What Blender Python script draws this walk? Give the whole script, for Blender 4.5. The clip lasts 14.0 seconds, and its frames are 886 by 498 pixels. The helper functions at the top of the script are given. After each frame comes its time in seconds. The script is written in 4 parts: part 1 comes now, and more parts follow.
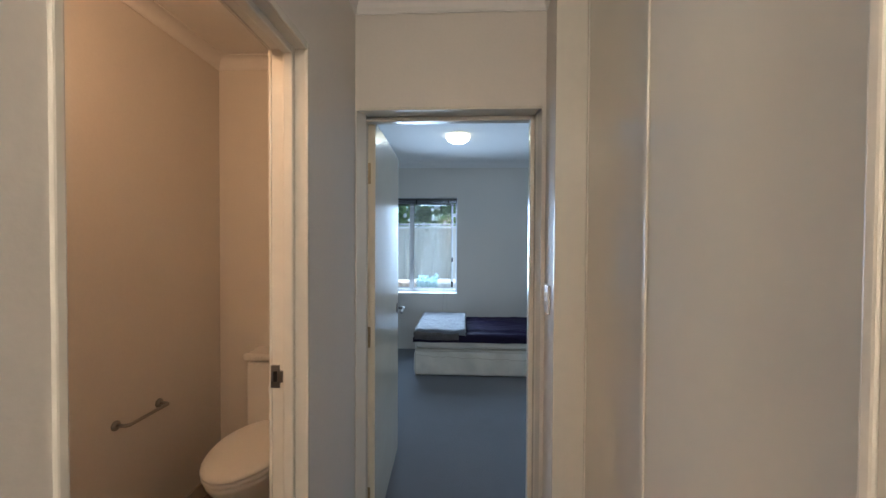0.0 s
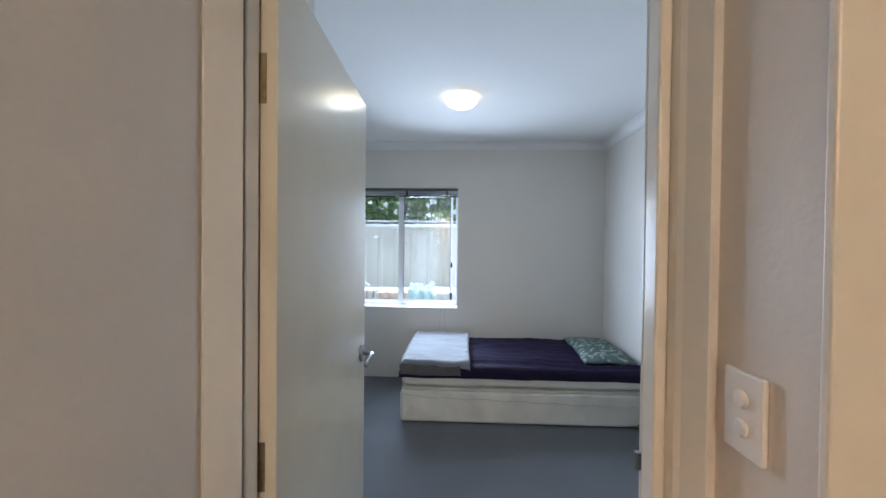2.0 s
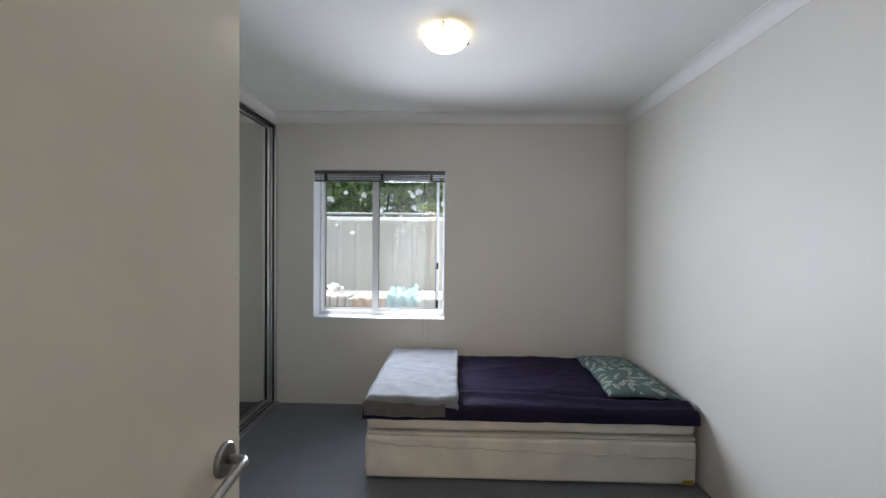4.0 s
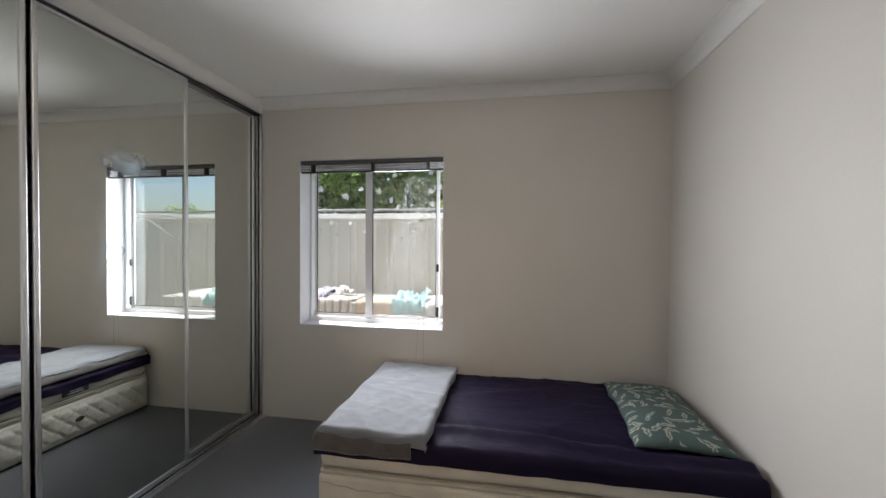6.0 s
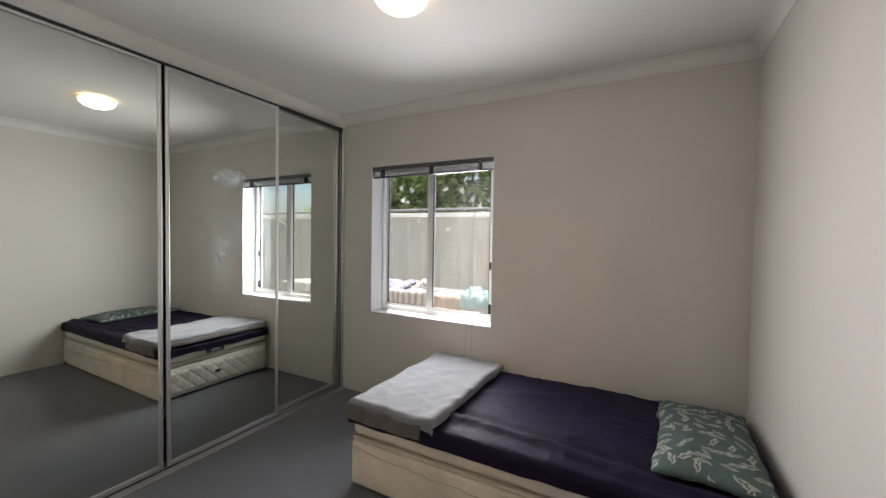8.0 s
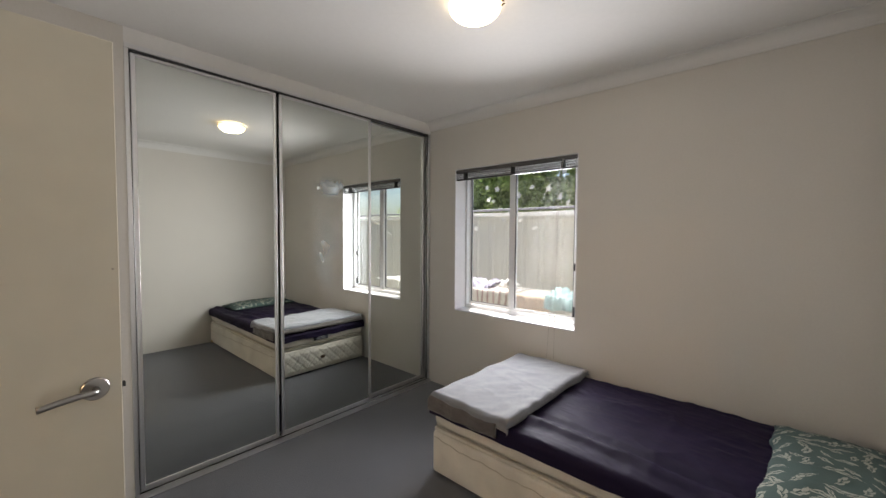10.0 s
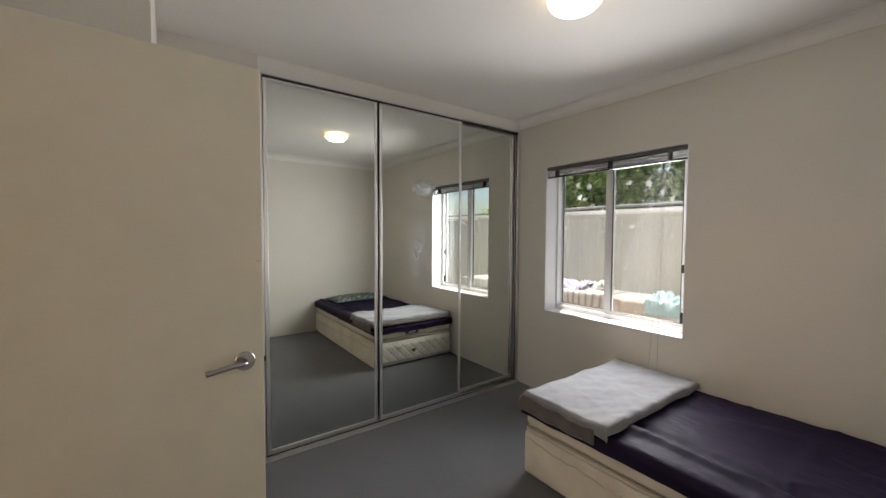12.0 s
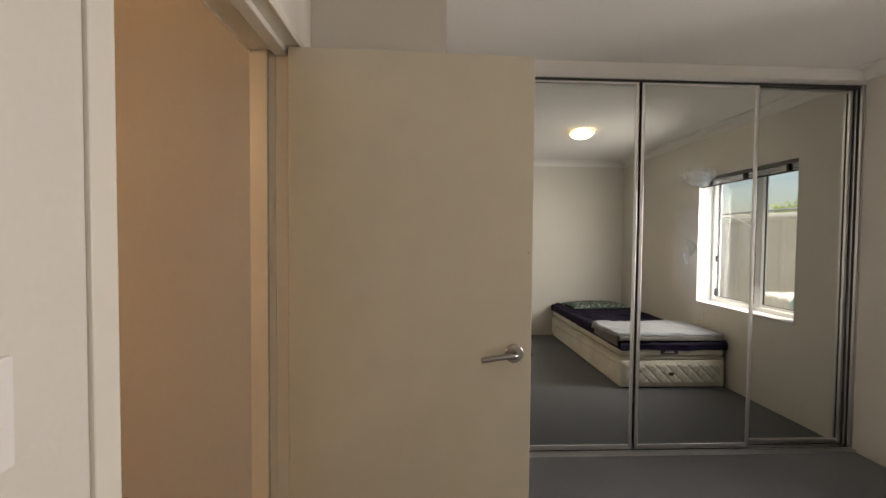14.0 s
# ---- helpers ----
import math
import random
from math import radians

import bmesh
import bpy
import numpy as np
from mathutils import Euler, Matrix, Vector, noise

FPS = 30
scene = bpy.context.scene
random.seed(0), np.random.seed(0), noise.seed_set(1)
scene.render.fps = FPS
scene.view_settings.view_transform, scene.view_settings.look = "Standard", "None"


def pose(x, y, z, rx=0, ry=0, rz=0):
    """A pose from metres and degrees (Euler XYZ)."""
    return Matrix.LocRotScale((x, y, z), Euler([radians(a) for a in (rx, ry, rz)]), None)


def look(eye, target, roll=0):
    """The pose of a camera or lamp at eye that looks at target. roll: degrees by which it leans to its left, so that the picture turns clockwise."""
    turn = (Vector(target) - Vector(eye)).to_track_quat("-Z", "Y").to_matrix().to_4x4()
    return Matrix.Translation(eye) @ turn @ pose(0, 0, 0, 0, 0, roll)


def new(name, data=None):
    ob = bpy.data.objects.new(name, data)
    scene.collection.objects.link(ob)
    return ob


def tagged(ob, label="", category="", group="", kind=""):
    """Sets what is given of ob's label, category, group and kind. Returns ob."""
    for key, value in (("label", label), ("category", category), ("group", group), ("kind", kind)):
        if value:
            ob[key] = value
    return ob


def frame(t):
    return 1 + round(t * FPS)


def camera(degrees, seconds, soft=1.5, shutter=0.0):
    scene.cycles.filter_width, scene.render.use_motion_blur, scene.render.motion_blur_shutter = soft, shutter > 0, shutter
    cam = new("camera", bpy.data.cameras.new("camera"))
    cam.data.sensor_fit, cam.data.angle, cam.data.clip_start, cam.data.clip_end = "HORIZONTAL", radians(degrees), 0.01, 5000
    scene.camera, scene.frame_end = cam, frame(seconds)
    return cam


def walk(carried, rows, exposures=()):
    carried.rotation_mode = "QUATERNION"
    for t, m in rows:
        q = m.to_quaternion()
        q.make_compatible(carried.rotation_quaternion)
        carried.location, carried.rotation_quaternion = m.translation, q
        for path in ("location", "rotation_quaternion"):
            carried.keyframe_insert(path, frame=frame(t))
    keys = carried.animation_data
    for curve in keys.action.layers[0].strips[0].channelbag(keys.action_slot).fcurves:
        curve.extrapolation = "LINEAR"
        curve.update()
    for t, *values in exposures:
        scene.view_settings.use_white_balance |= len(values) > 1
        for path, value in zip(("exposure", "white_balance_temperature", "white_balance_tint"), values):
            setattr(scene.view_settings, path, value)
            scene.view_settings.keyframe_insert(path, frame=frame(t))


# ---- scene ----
cam = camera(99.1, 14.0)
PATH = [
    (0, (0.697, -0.016, 1.457), (0.601, 1.982, 1.423), 0.3),
    (0.5, (0.711, 0.268, 1.464), (0.613, 2.266, 1.435), 0.5),
    (1, (0.661, 0.54, 1.455), (0.571, 2.537, 1.423), 0.4),
    (1.5, (0.636, 0.77, 1.457), (0.548, 2.768, 1.431), 0.7),
    (2, (0.652, 1.029, 1.457), (0.569, 3.027, 1.43), 0.6),
    (2.5, (0.658, 1.225, 1.452), (0.588, 3.223, 1.424), 0.6),
    (3, (0.659, 1.457, 1.465), (0.593, 3.455, 1.416), 0.8),
    (3.5, (0.662, 1.639, 1.455), (0.61, 3.638, 1.413), 0.7),
    (4, (0.706, 1.818, 1.442), (0.658, 3.817, 1.404), 0.6),
    (4.2, (0.728, 1.877, 1.436), (0.679, 3.876, 1.4), 0.6),
    (6.5, (1.26, 2.373, 1.419), (0.757, 4.308, 1.389), 0.4),
    (7, (1.417, 2.357, 1.426), (0.722, 4.232, 1.397), 0.5),
    (9.3, (1.78, 2.489, 1.451), (0.605, 4.106, 1.382), 0.6),
    (9.5, (1.763, 2.455, 1.445), (0.541, 4.037, 1.385), 0.4),
    (10, (1.753, 2.406, 1.473), (0.421, 3.897, 1.392), 0.4),
    (10.5, (1.769, 2.408, 1.459), (0.349, 3.814, 1.381), 0.4),
    (11, (1.764, 2.391, 1.445), (0.283, 3.733, 1.373), 0.4),
    (11.5, (1.746, 2.365, 1.457), (0.196, 3.627, 1.377), 0.3),
    (12, (1.732, 2.337, 1.461), (0.112, 3.507, 1.379), 0.3),
    (12.5, (1.722, 2.318, 1.47), (0.015, 3.355, 1.383), 0.2),
    (13, (1.703, 2.313, 1.45), (-0.127, 3.116, 1.372), 0.3),
    (13.5, (1.671, 2.281, 1.429), (-0.281, 2.712, 1.361), 0.2),
    (14, (1.56, 2.238, 1.409), (-0.438, 2.319, 1.352), 0.5),
]
walk(cam, [(t, look(eye, target, roll)) for t, eye, target, roll in PATH],
     [(0.0, 0.34, 4650, 2), (0.5, 0.46, 4620, 1), (1.0, 0.54, 4620, 2), (1.5, 0.70, 4780, 3), (2.0, 0.84, 5120, 7), (2.5, 0.84, 5330, 10),
      (3.0, 0.82, 5820, 12), (4.2, 0.58, 5880, 10), (6.3, 0.46, 6500, 13), (9.3, 0.64, 6750, 14), (12.5, 0.52, 7050, 13), (14.0, 0.50, 7600, 17)])

# ---- world, sun and lamps ----
world = bpy.data.worlds.new("world")
scene.world = world
world.use_nodes = True
sky = world.node_tree.nodes.new("ShaderNodeTexSky")
sky.sky_type = "NISHITA"
sky.sun_disc = False
sky.dust_density = 2.2
sky.sun_elevation = radians(79)
sky.sun_rotation = radians(330)
world.node_tree.links.new(sky.outputs[0], world.node_tree.nodes["Background"].inputs[0])
world.node_tree.nodes["Background"].inputs[1].default_value = 0.15


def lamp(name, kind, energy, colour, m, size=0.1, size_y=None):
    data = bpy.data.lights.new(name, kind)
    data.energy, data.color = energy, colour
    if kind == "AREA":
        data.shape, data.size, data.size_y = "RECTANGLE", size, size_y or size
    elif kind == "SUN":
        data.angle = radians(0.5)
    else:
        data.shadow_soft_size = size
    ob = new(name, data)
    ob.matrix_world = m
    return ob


lamp("sun", "SUN", 5.0, (1.0, 0.95, 0.88), look((0, 0, 10), (1.0, -1.7, 0.0)))
# area lamp added in the opening for sky light, turned away from the mirrors
sky_fill = lamp("window_sky_fill", "AREA", 25, (0.93, 0.96, 1.0), look((0.085, 5.225, 1.39), (1.58, 2.9, 1.02)), 0.85, 1.15)
sky_fill.data.spread = radians(134)
lamp("hall_lamp", "POINT", 27, (1.0, 0.68, 0.41), pose(0.62, -1.0, 2.36), 0.09)
lamp("toilet_lamp", "POINT", 12.5, (1.0, 0.48, 0.19), pose(-0.3, 0.6, 2.40), 0.07)


# ---- materials ----
def material(name, colour, rough=0.5, metal=0.0, grain=0.0, scale=60.0, bump=0.0, stain=0.0, stain_scale=3.0, coat=0.0, sheen=0.0, spec=0.5):
    m = bpy.data.materials.new(name)
    m.use_nodes = True
    t = m.node_tree
    b = t.nodes["Principled BSDF"]
    b.inputs["Roughness"].default_value = rough
    b.inputs["Metallic"].default_value = metal
    b.inputs["Coat Weight"].default_value = coat
    b.inputs["Sheen Weight"].default_value = sheen
    b.inputs["Specular IOR Level"].default_value = spec
    b.inputs["Base Color"].default_value = (*colour, 1)
    co = t.nodes.new("ShaderNodeTexCoord")
    if grain or stain:
        out = None
        for amount, sc, detail in ((grain, scale, 4), (stain, stain_scale, 5)):
            if not amount:
                continue
            n = t.nodes.new("ShaderNodeTexNoise")
            n.inputs["Scale"].default_value, n.inputs["Detail"].default_value = sc, detail
            t.links.new(co.outputs["Object"], n.inputs["Vector"])
            r = t.nodes.new("ShaderNodeMapRange")
            r.inputs[1].default_value, r.inputs[2].default_value = 0.3, 0.7
            r.inputs[3].default_value, r.inputs[4].default_value = 1 - amount, 1 + amount * 0.5
            t.links.new(n.outputs["Fac"], r.inputs[0])
            mix = t.nodes.new("ShaderNodeMix")
            mix.data_type, mix.blend_type = "RGBA", "MULTIPLY"
            mix.inputs[0].default_value = 1.0
            mix.inputs[6].default_value = (*colour, 1)
            if out:
                t.links.new(out, mix.inputs[6])
            t.links.new(r.outputs[0], mix.inputs[7])
            out = mix.outputs[2]
        t.links.new(out, b.inputs["Base Color"])
    if bump:
        n = t.nodes.new("ShaderNodeTexNoise")
        n.inputs["Scale"].default_value, n.inputs["Detail"].default_value = scale, 4
        t.links.new(co.outputs["Object"], n.inputs["Vector"])
        bp = t.nodes.new("ShaderNodeBump")
        bp.inputs["Strength"].default_value, bp.inputs["Distance"].default_value = bump, 0.01
        t.links.new(n.outputs["Fac"], bp.inputs["Height"])
        t.links.new(bp.outputs[0], b.inputs["Normal"])
    return m


def glowing(name, colour, strength):
    m = material(name, (0.9, 0.88, 0.82), 0.25)
    b = m.node_tree.nodes["Principled BSDF"]
    b.inputs["Emission Color"].default_value = (*colour, 1)
    b.inputs["Emission Strength"].default_value = strength
    return m


WALL = material("wall_paint", (0.70, 0.665, 0.61), 0.55, bump=0.06, grain=0.02, scale=90, stain=0.04, stain_scale=1.3)
CEIL = material("ceiling_paint", (0.80, 0.785, 0.76), 0.8, grain=0.015, scale=40, stain=0.03, stain_scale=1.0)
TRIM = material("trim_gloss_paint", (0.74, 0.71, 0.63), 0.22, grain=0.02, scale=30, bump=0.02)
DOOR = material("door_gloss_paint", (0.71, 0.665, 0.545), 0.19, grain=0.03, scale=8, bump=0.015, stain=0.03)
CARPET = material("carpet", (0.082, 0.086, 0.100), 0.95, grain=0.35, scale=500, bump=0.6, stain=0.18, stain_scale=4, sheen=0.35)
ALU = material("brushed_aluminium", (0.80, 0.80, 0.80), 0.32, 1.0, grain=0.05, scale=200)
# near-black: painted shade of the wardrobe's gaps, and the door's latch bolt
DARK = material("dark_bolt_and_gap_shade", (0.03, 0.03, 0.03), 0.6)
MIRROR = material("mirror_glass", (0.74, 0.77, 0.735), 0.0, 1.0)
LAMINATE = material("gloss_laminate", (0.72, 0.695, 0.605), 0.05, grain=0.015, scale=5, spec=0.55)
WHITEFRAME = material("white_powdercoat", (0.82, 0.83, 0.84), 0.35, grain=0.03, scale=50)


# ---- builders ----
def box(bm, x0, x1, y0, y1, z0, z1, bevel=0.0, seg=2):
    r = bmesh.ops.create_cube(bm, size=1)
    bmesh.ops.scale(bm, vec=(x1 - x0, y1 - y0, z1 - z0), verts=r["verts"])
    bmesh.ops.translate(bm, vec=((x0 + x1) / 2, (y0 + y1) / 2, (z0 + z1) / 2), verts=r["verts"])
    if bevel:
        edges = list({e for v in r["verts"] for e in v.link_edges})
        bmesh.ops.bevel(bm, geom=edges, offset=bevel, segments=seg, profile=0.5, affect="EDGES")
    return bm


def boxed(*dims, bevel=0.0, seg=2):
    return box(bmesh.new(), *dims, bevel=bevel, seg=seg)


def cyl(bm, a, b, r0, r1=None, seg=16):
    a, b = Vector(a), Vector(b)
    d = b - a
    m = Matrix.Translation((a + b) / 2) @ d.to_track_quat("Z", "Y").to_matrix().to_4x4()
    bmesh.ops.create_cone(bm, cap_ends=True, segments=seg, radius1=r0, radius2=r0 if r1 is None else r1, depth=d.length, matrix=m)
    return bm


def rod(*args, **kw):
    return cyl(bmesh.new(), *args, **kw)


def revolve(bm, profile, seg=32, centre=(0, 0)):
    """A turned body from (radius, height) pairs."""
    rings = []
    for r, z in profile:
        rings.append([bm.verts.new((centre[0] + r * math.cos(2 * math.pi * i / seg), centre[1] + r * math.sin(2 * math.pi * i / seg), z)) for i in range(seg)])
    for lo, hi in zip(rings, rings[1:]):
        for i in range(seg):
            j = (i + 1) % seg
            bm.faces.new((lo[i], lo[j], hi[j], hi[i]))
    bm.faces.new(list(reversed(rings[0])))
    bm.faces.new(rings[-1])
    bmesh.ops.recalc_face_normals(bm, faces=bm.faces)
    return bm


def sweep(bm, outline, path):
    """A closed 2D outline set at each frame (origin, u, v) of a path, joined into a solid."""
    rings = [[bm.verts.new(o + u * p + v * q) for p, q in outline] for o, u, v in path]
    n = len(outline)
    for lo, hi in zip(rings, rings[1:]):
        for i in range(n):
            j = (i + 1) % n
            bm.faces.new((lo[i], lo[j], hi[j], hi[i]))
    bm.faces.new(list(reversed(rings[0])))
    bm.faces.new(rings[-1])
    bmesh.ops.recalc_face_normals(bm, faces=bm.faces)
    return bm


def tube(bm, points, r, seg=8):
    pts = [Vector(p) for p in points]
    path = []
    for i, p in enumerate(pts):
        d = (pts[min(i + 1, len(pts) - 1)] - pts[max(i - 1, 0)]).normalized()
        side = d.cross(Vector((0.13, 0.21, 0.97)))
        if side.length < 0.05:
            side = d.cross(Vector((1, 0, 0)))
        side.normalize()
        path.append((p, side, d.cross(side)))
    outline = [(r * math.cos(2 * math.pi * i / seg), r * math.sin(2 * math.pi * i / seg)) for i in range(seg)]
    return sweep(bm, outline, path)


def mesh_of(name, bm, mat, smooth=False):
    me = bpy.data.meshes.new(name)
    bm.to_mesh(me)
    bm.free()
    me.materials.append(mat)
    if smooth:
        me.shade_smooth()
    return me


def part(name, bm, mat, parent, label="", smooth=False):
    ob = new(name, mesh_of(name, bm, mat, smooth))
    ob.parent = parent
    return tagged(ob, label) if label else ob


def thing(name, at, label, category, rz=0, group="", kind=""):
    ob = new(name)
    ob.matrix_basis = pose(*at, 0, 0, rz)
    ob.empty_display_size = 0.1
    return tagged(ob, label, category, group, kind)


def whole(name, bm, mat, label, category, at=(0, 0, 0), rz=0, smooth=False, group="", kind=""):
    ob = new(name, mesh_of(name, bm, mat, smooth))
    ob.matrix_basis = pose(*at, 0, 0, rz)
    return tagged(ob, label, category, group, kind)


def structure(name, bm, mat, label, category, smooth=False):
    return whole(name, bm, mat, label, category, smooth=smooth, kind="structure")


def with_opening(bm, axis, a0, a1, b0, b1, z0, z1, o0, o1, oz0, oz1):
    """A wall from a0 to a1 along axis, b0 to b1 through its thickness, with one opening."""
    def put(p0, p1, q0, q1):
        if p1 - p0 < 0.001 or q1 - q0 < 0.001:
            return
        if axis == "x":
            box(bm, p0, p1, b0, b1, q0, q1)
        else:
            box(bm, b0, b1, p0, p1, q0, q1)
    put(a0, o0, z0, z1)
    put(o1, a1, z0, z1)
    put(o0, o1, z0, oz0)
    put(o0, o1, oz1, z1)
    return bm


# ---- large structure ----
H = 2.545
FW = 5.11          # room face of the window wall
RX = 2.20          # room face of the wall beside the bed
LX = -0.84         # plane of the wardrobe front
DY0, DY1 = 1.635, 1.81   # the wall of the bedroom door
HL, HR = 0.228, 1.058   # hall faces
NX, NY = 0.155, 2.30     # corner of the toilet's block inside the bedroom
WX0, WX1 = -0.515, 0.645
WZ0, WZ1 = 0.755, 2.065

structure("wall_window", with_opening(bmesh.new(), "x", -1.6, RX + 0.1, FW, FW + 0.24, -0.1, H, WX0, WX1, WZ0, WZ1), WALL, "warm white painted wall with a sliding window", "wall")
structure("wall_bed_side", boxed(RX, RX + 0.1, DY0, FW, -0.1, H), WALL, "plain warm white painted wall", "wall")
structure("wall_door", with_opening(bmesh.new(), "x", HL, RX, DY0, DY1, -0.1, H, 0.236, 1.040, -0.1, 2.047), WALL, "warm white wall with the bedroom doorway", "wall")
structure("wall_hall_toilet", with_opening(bmesh.new(), "y", -1.6, DY1, HL - 0.11, HL, -0.1, H, 0.393, 1.120, -0.1, 2.050), WALL, "warm white hall wall with the toilet doorway", "wall")
structure("wall_toilet_block", boxed(NX - 0.09, NX, DY1, NY, -0.1, H), WALL, "warm white wall behind the open bedroom door", "wall")
structure("wall_toilet_back", boxed(LX - 0.09, NX - 0.09, NY - 0.1, NY, -0.1, H), WALL, "warm white wall behind the toilet", "wall")
structure("wall_toilet_far", boxed(LX - 0.01, LX + 0.08, -0.1, NY - 0.1, -0.1, H), WALL, "plain toilet wall in warm light", "wall")
structure("wall_toilet_front", boxed(LX + 0.08, HL - 0.11, -0.1, 0.0, -0.1, H), WALL, "plain toilet wall", "wall")
structure("wall_robe_side", boxed(LX - 0.09, LX, NY, 2.79, -0.1, H), WALL, "narrow white wall beside the wardrobe", "wall")
structure("wall_robe_end", boxed(-1.6, LX - 0.09, 2.70, 2.79, -0.1, H), WALL, "end wall of the wardrobe recess", "wall")
structure("wall_robe_back", boxed(-1.7, -1.6, 2.70, FW + 0.24, -0.1, H), WALL, "back wall of the wardrobe recess", "wall")
structure("wall_robe_head", boxed(LX - 0.09, LX, 2.79, FW, 2.465, H), CEIL, "narrow white bulkhead above the wardrobe", "wall")
structure("wall_hall_end", boxed(HL - 0.09, HR + 0.7, -1.7, -1.6, -0.1, H), WALL, "end wall of the hall", "wall")
structure("wall_hall_side", with_opening(bmesh.new(), "y", -1.6, DY0, HR, HR + 0.12, -0.1, H, 0.325, 1.465, -0.1, 2.44), WALL, "warm white hall wall with a cupboard recess", "wall")
structure("wall_cupboard", box(box(boxed(HR + 0.6, HR + 0.7, -1.6, DY0, -0.1, H), HR + 0.12, HR + 0.6, 1.50, 1.55, -0.1, H), HR + 0.12, HR + 0.6, 0.25, 0.30, -0.1, H), WALL, "inside of the hall cupboard recess", "wall")
structure("floor", boxed(-1.7, RX + 0.1, -1.7, FW + 0.02, -0.12, 0.0), CARPET, "dark blue-grey cut pile carpet", "carpet")
structure("ceiling", boxed(-1.75, RX + 0.15, -1.75, FW + 0.3, H, H + 0.15), CEIL, "flat white plasterboard ceiling", "ceiling")


def cornice(a, b, inward, name="cornice", size=0.078, trim=(0, 0)):
    """A coved cornice along a wall from a to b, in plan; inward: the way off the wall."""
    a, b, w = Vector((*a, H)), Vector((*b, H)), Vector((*inward, 0))
    c = size
    outline = [(0, 0), (0, -c), (0.006, -c), (0.006, -c + 0.006)]
    for i in range(9):
        k = i / 8 * math.pi / 2
        outline.append((c - 0.006 - (c - 0.014) * math.cos(k), -c + 0.008 + (c - 0.014) * math.sin(k)))
    outline += [(c - 0.006, -0.006), (c, -0.006), (c, 0)]
    d = (b - a).normalized()
    bm = bmesh.new()
    rings = []
    for o, t, sgn in ((a, trim[0], 1), (b, trim[1], -1)):
        rings.append([bm.verts.new(o + w * p + Vector((0, 0, q)) + d * (sgn * t * p)) for p, q in outline])
    n = len(outline)
    for i in range(n):
        j = (i + 1) % n
        bm.faces.new((rings[0][i], rings[0][j], rings[1][j], rings[1][i]))
    bm.faces.new(list(reversed(rings[0])))
    bm.faces.new(rings[1])
    bmesh.ops.recalc_face_normals(bm, faces=bm.faces)
    return structure(name, bm, CEIL, "white coved plaster cornice", "cornice")


cornice((LX, FW), (RX, FW), (0, -1), "cornice_window_wall", trim=(0, 1))
cornice((RX, DY1), (RX, FW), (-1, 0), "cornice_bed_side", trim=(1, 1))
cornice((NX, DY1), (RX, DY1), (0, 1), "cornice_door_wall", trim=(1, 1))
cornice((HL, DY0), (HR, DY0), (0, -1), "cornice_hall_end", size=0.095, trim=(1, 1))
cornice((HL, -1.6), (HL, DY0), (1, 0), "cornice_hall_left", size=0.095, trim=(1, 1))
cornice((HR, -1.6), (HR, DY0), (-1, 0), "cornice_hall_right", size=0.095, trim=(1, 1))
cornice((LX + 0.08, 0), (LX + 0.08, NY - 0.1), (1, 0), "cornice_toilet_far", size=0.065, trim=(1, 1))
cornice((LX + 0.08, NY - 0.1), (NX - 0.09, NY - 0.1), (0, -1), "cornice_toilet_back", size=0.065, trim=(1, 1))

# ---- more materials ----
CHROME = material("satin_chrome", (0.36, 0.35, 0.34), 0.3, 1.0, grain=0.05, scale=120)
BRASS = material("dull_brass", (0.34, 0.28, 0.17), 0.4, 1.0, grain=0.2, scale=80)
PLASTIC = material("white_plastic", (0.80, 0.79, 0.76), 0.3, grain=0.02, scale=60)
CERAMIC = material("white_ceramic", (0.82, 0.80, 0.76), 0.08, coat=0.4)
TICKING = material("cream_ticking", (0.72, 0.68, 0.59), 0.85, grain=0.10, scale=260, bump=0.25, stain=0.16, stain_scale=5, sheen=0.2)
PIPING = material("piping_braid", (0.50, 0.45, 0.36), 0.8, grain=0.2, scale=300, bump=0.3)
SATIN = material("dark_purple_sheet", (0.015, 0.010, 0.031), 0.62, grain=0.2, scale=350, bump=0.10, stain=0.2, stain_scale=6, spec=0.12)
FLEECE = material("pale_grey_fleece", (0.195, 0.205, 0.228), 0.95, grain=0.12, scale=180, bump=0.5, stain=0.08, stain_scale=9, sheen=0.5)
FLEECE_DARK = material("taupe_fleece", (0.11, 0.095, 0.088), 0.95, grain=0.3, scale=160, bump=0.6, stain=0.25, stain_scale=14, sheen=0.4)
PILLOW = material("green_cotton", (0.080, 0.128, 0.120), 0.85, grain=0.12, scale=400, bump=0.2, stain=0.1, stain_scale=8)
PRINT = material("leaf_print", (0.42, 0.44, 0.38), 0.85, grain=0.15, scale=120)
LABEL = material("navy_label", (0.02, 0.022, 0.035), 0.7)
STITCH = material("pale_stitching", (0.45, 0.45, 0.45), 0.7)
OCHRETAG = material("ochre_tag", (0.45, 0.30, 0.08), 0.8, grain=0.3, scale=60)
OVAL = material("bronze_badge", (0.14, 0.10, 0.06), 0.35, 0.6)
RAILGREY = material("grey_steel_rail", (0.10, 0.097, 0.095), 0.4, 0.3, grain=0.05, scale=60)
BLIND = material("dark_blind_slat", (0.014, 0.0125, 0.012), 0.35, 0.0, grain=0.1, scale=60)
CORD = material("blind_cord", (0.42, 0.39, 0.35), 0.8)
BLACK = material("black_plastic", (0.02, 0.02, 0.022), 0.4)
SILL = material("white_reveal_paint", (0.74, 0.74, 0.755), 0.5, grain=0.02, scale=40)
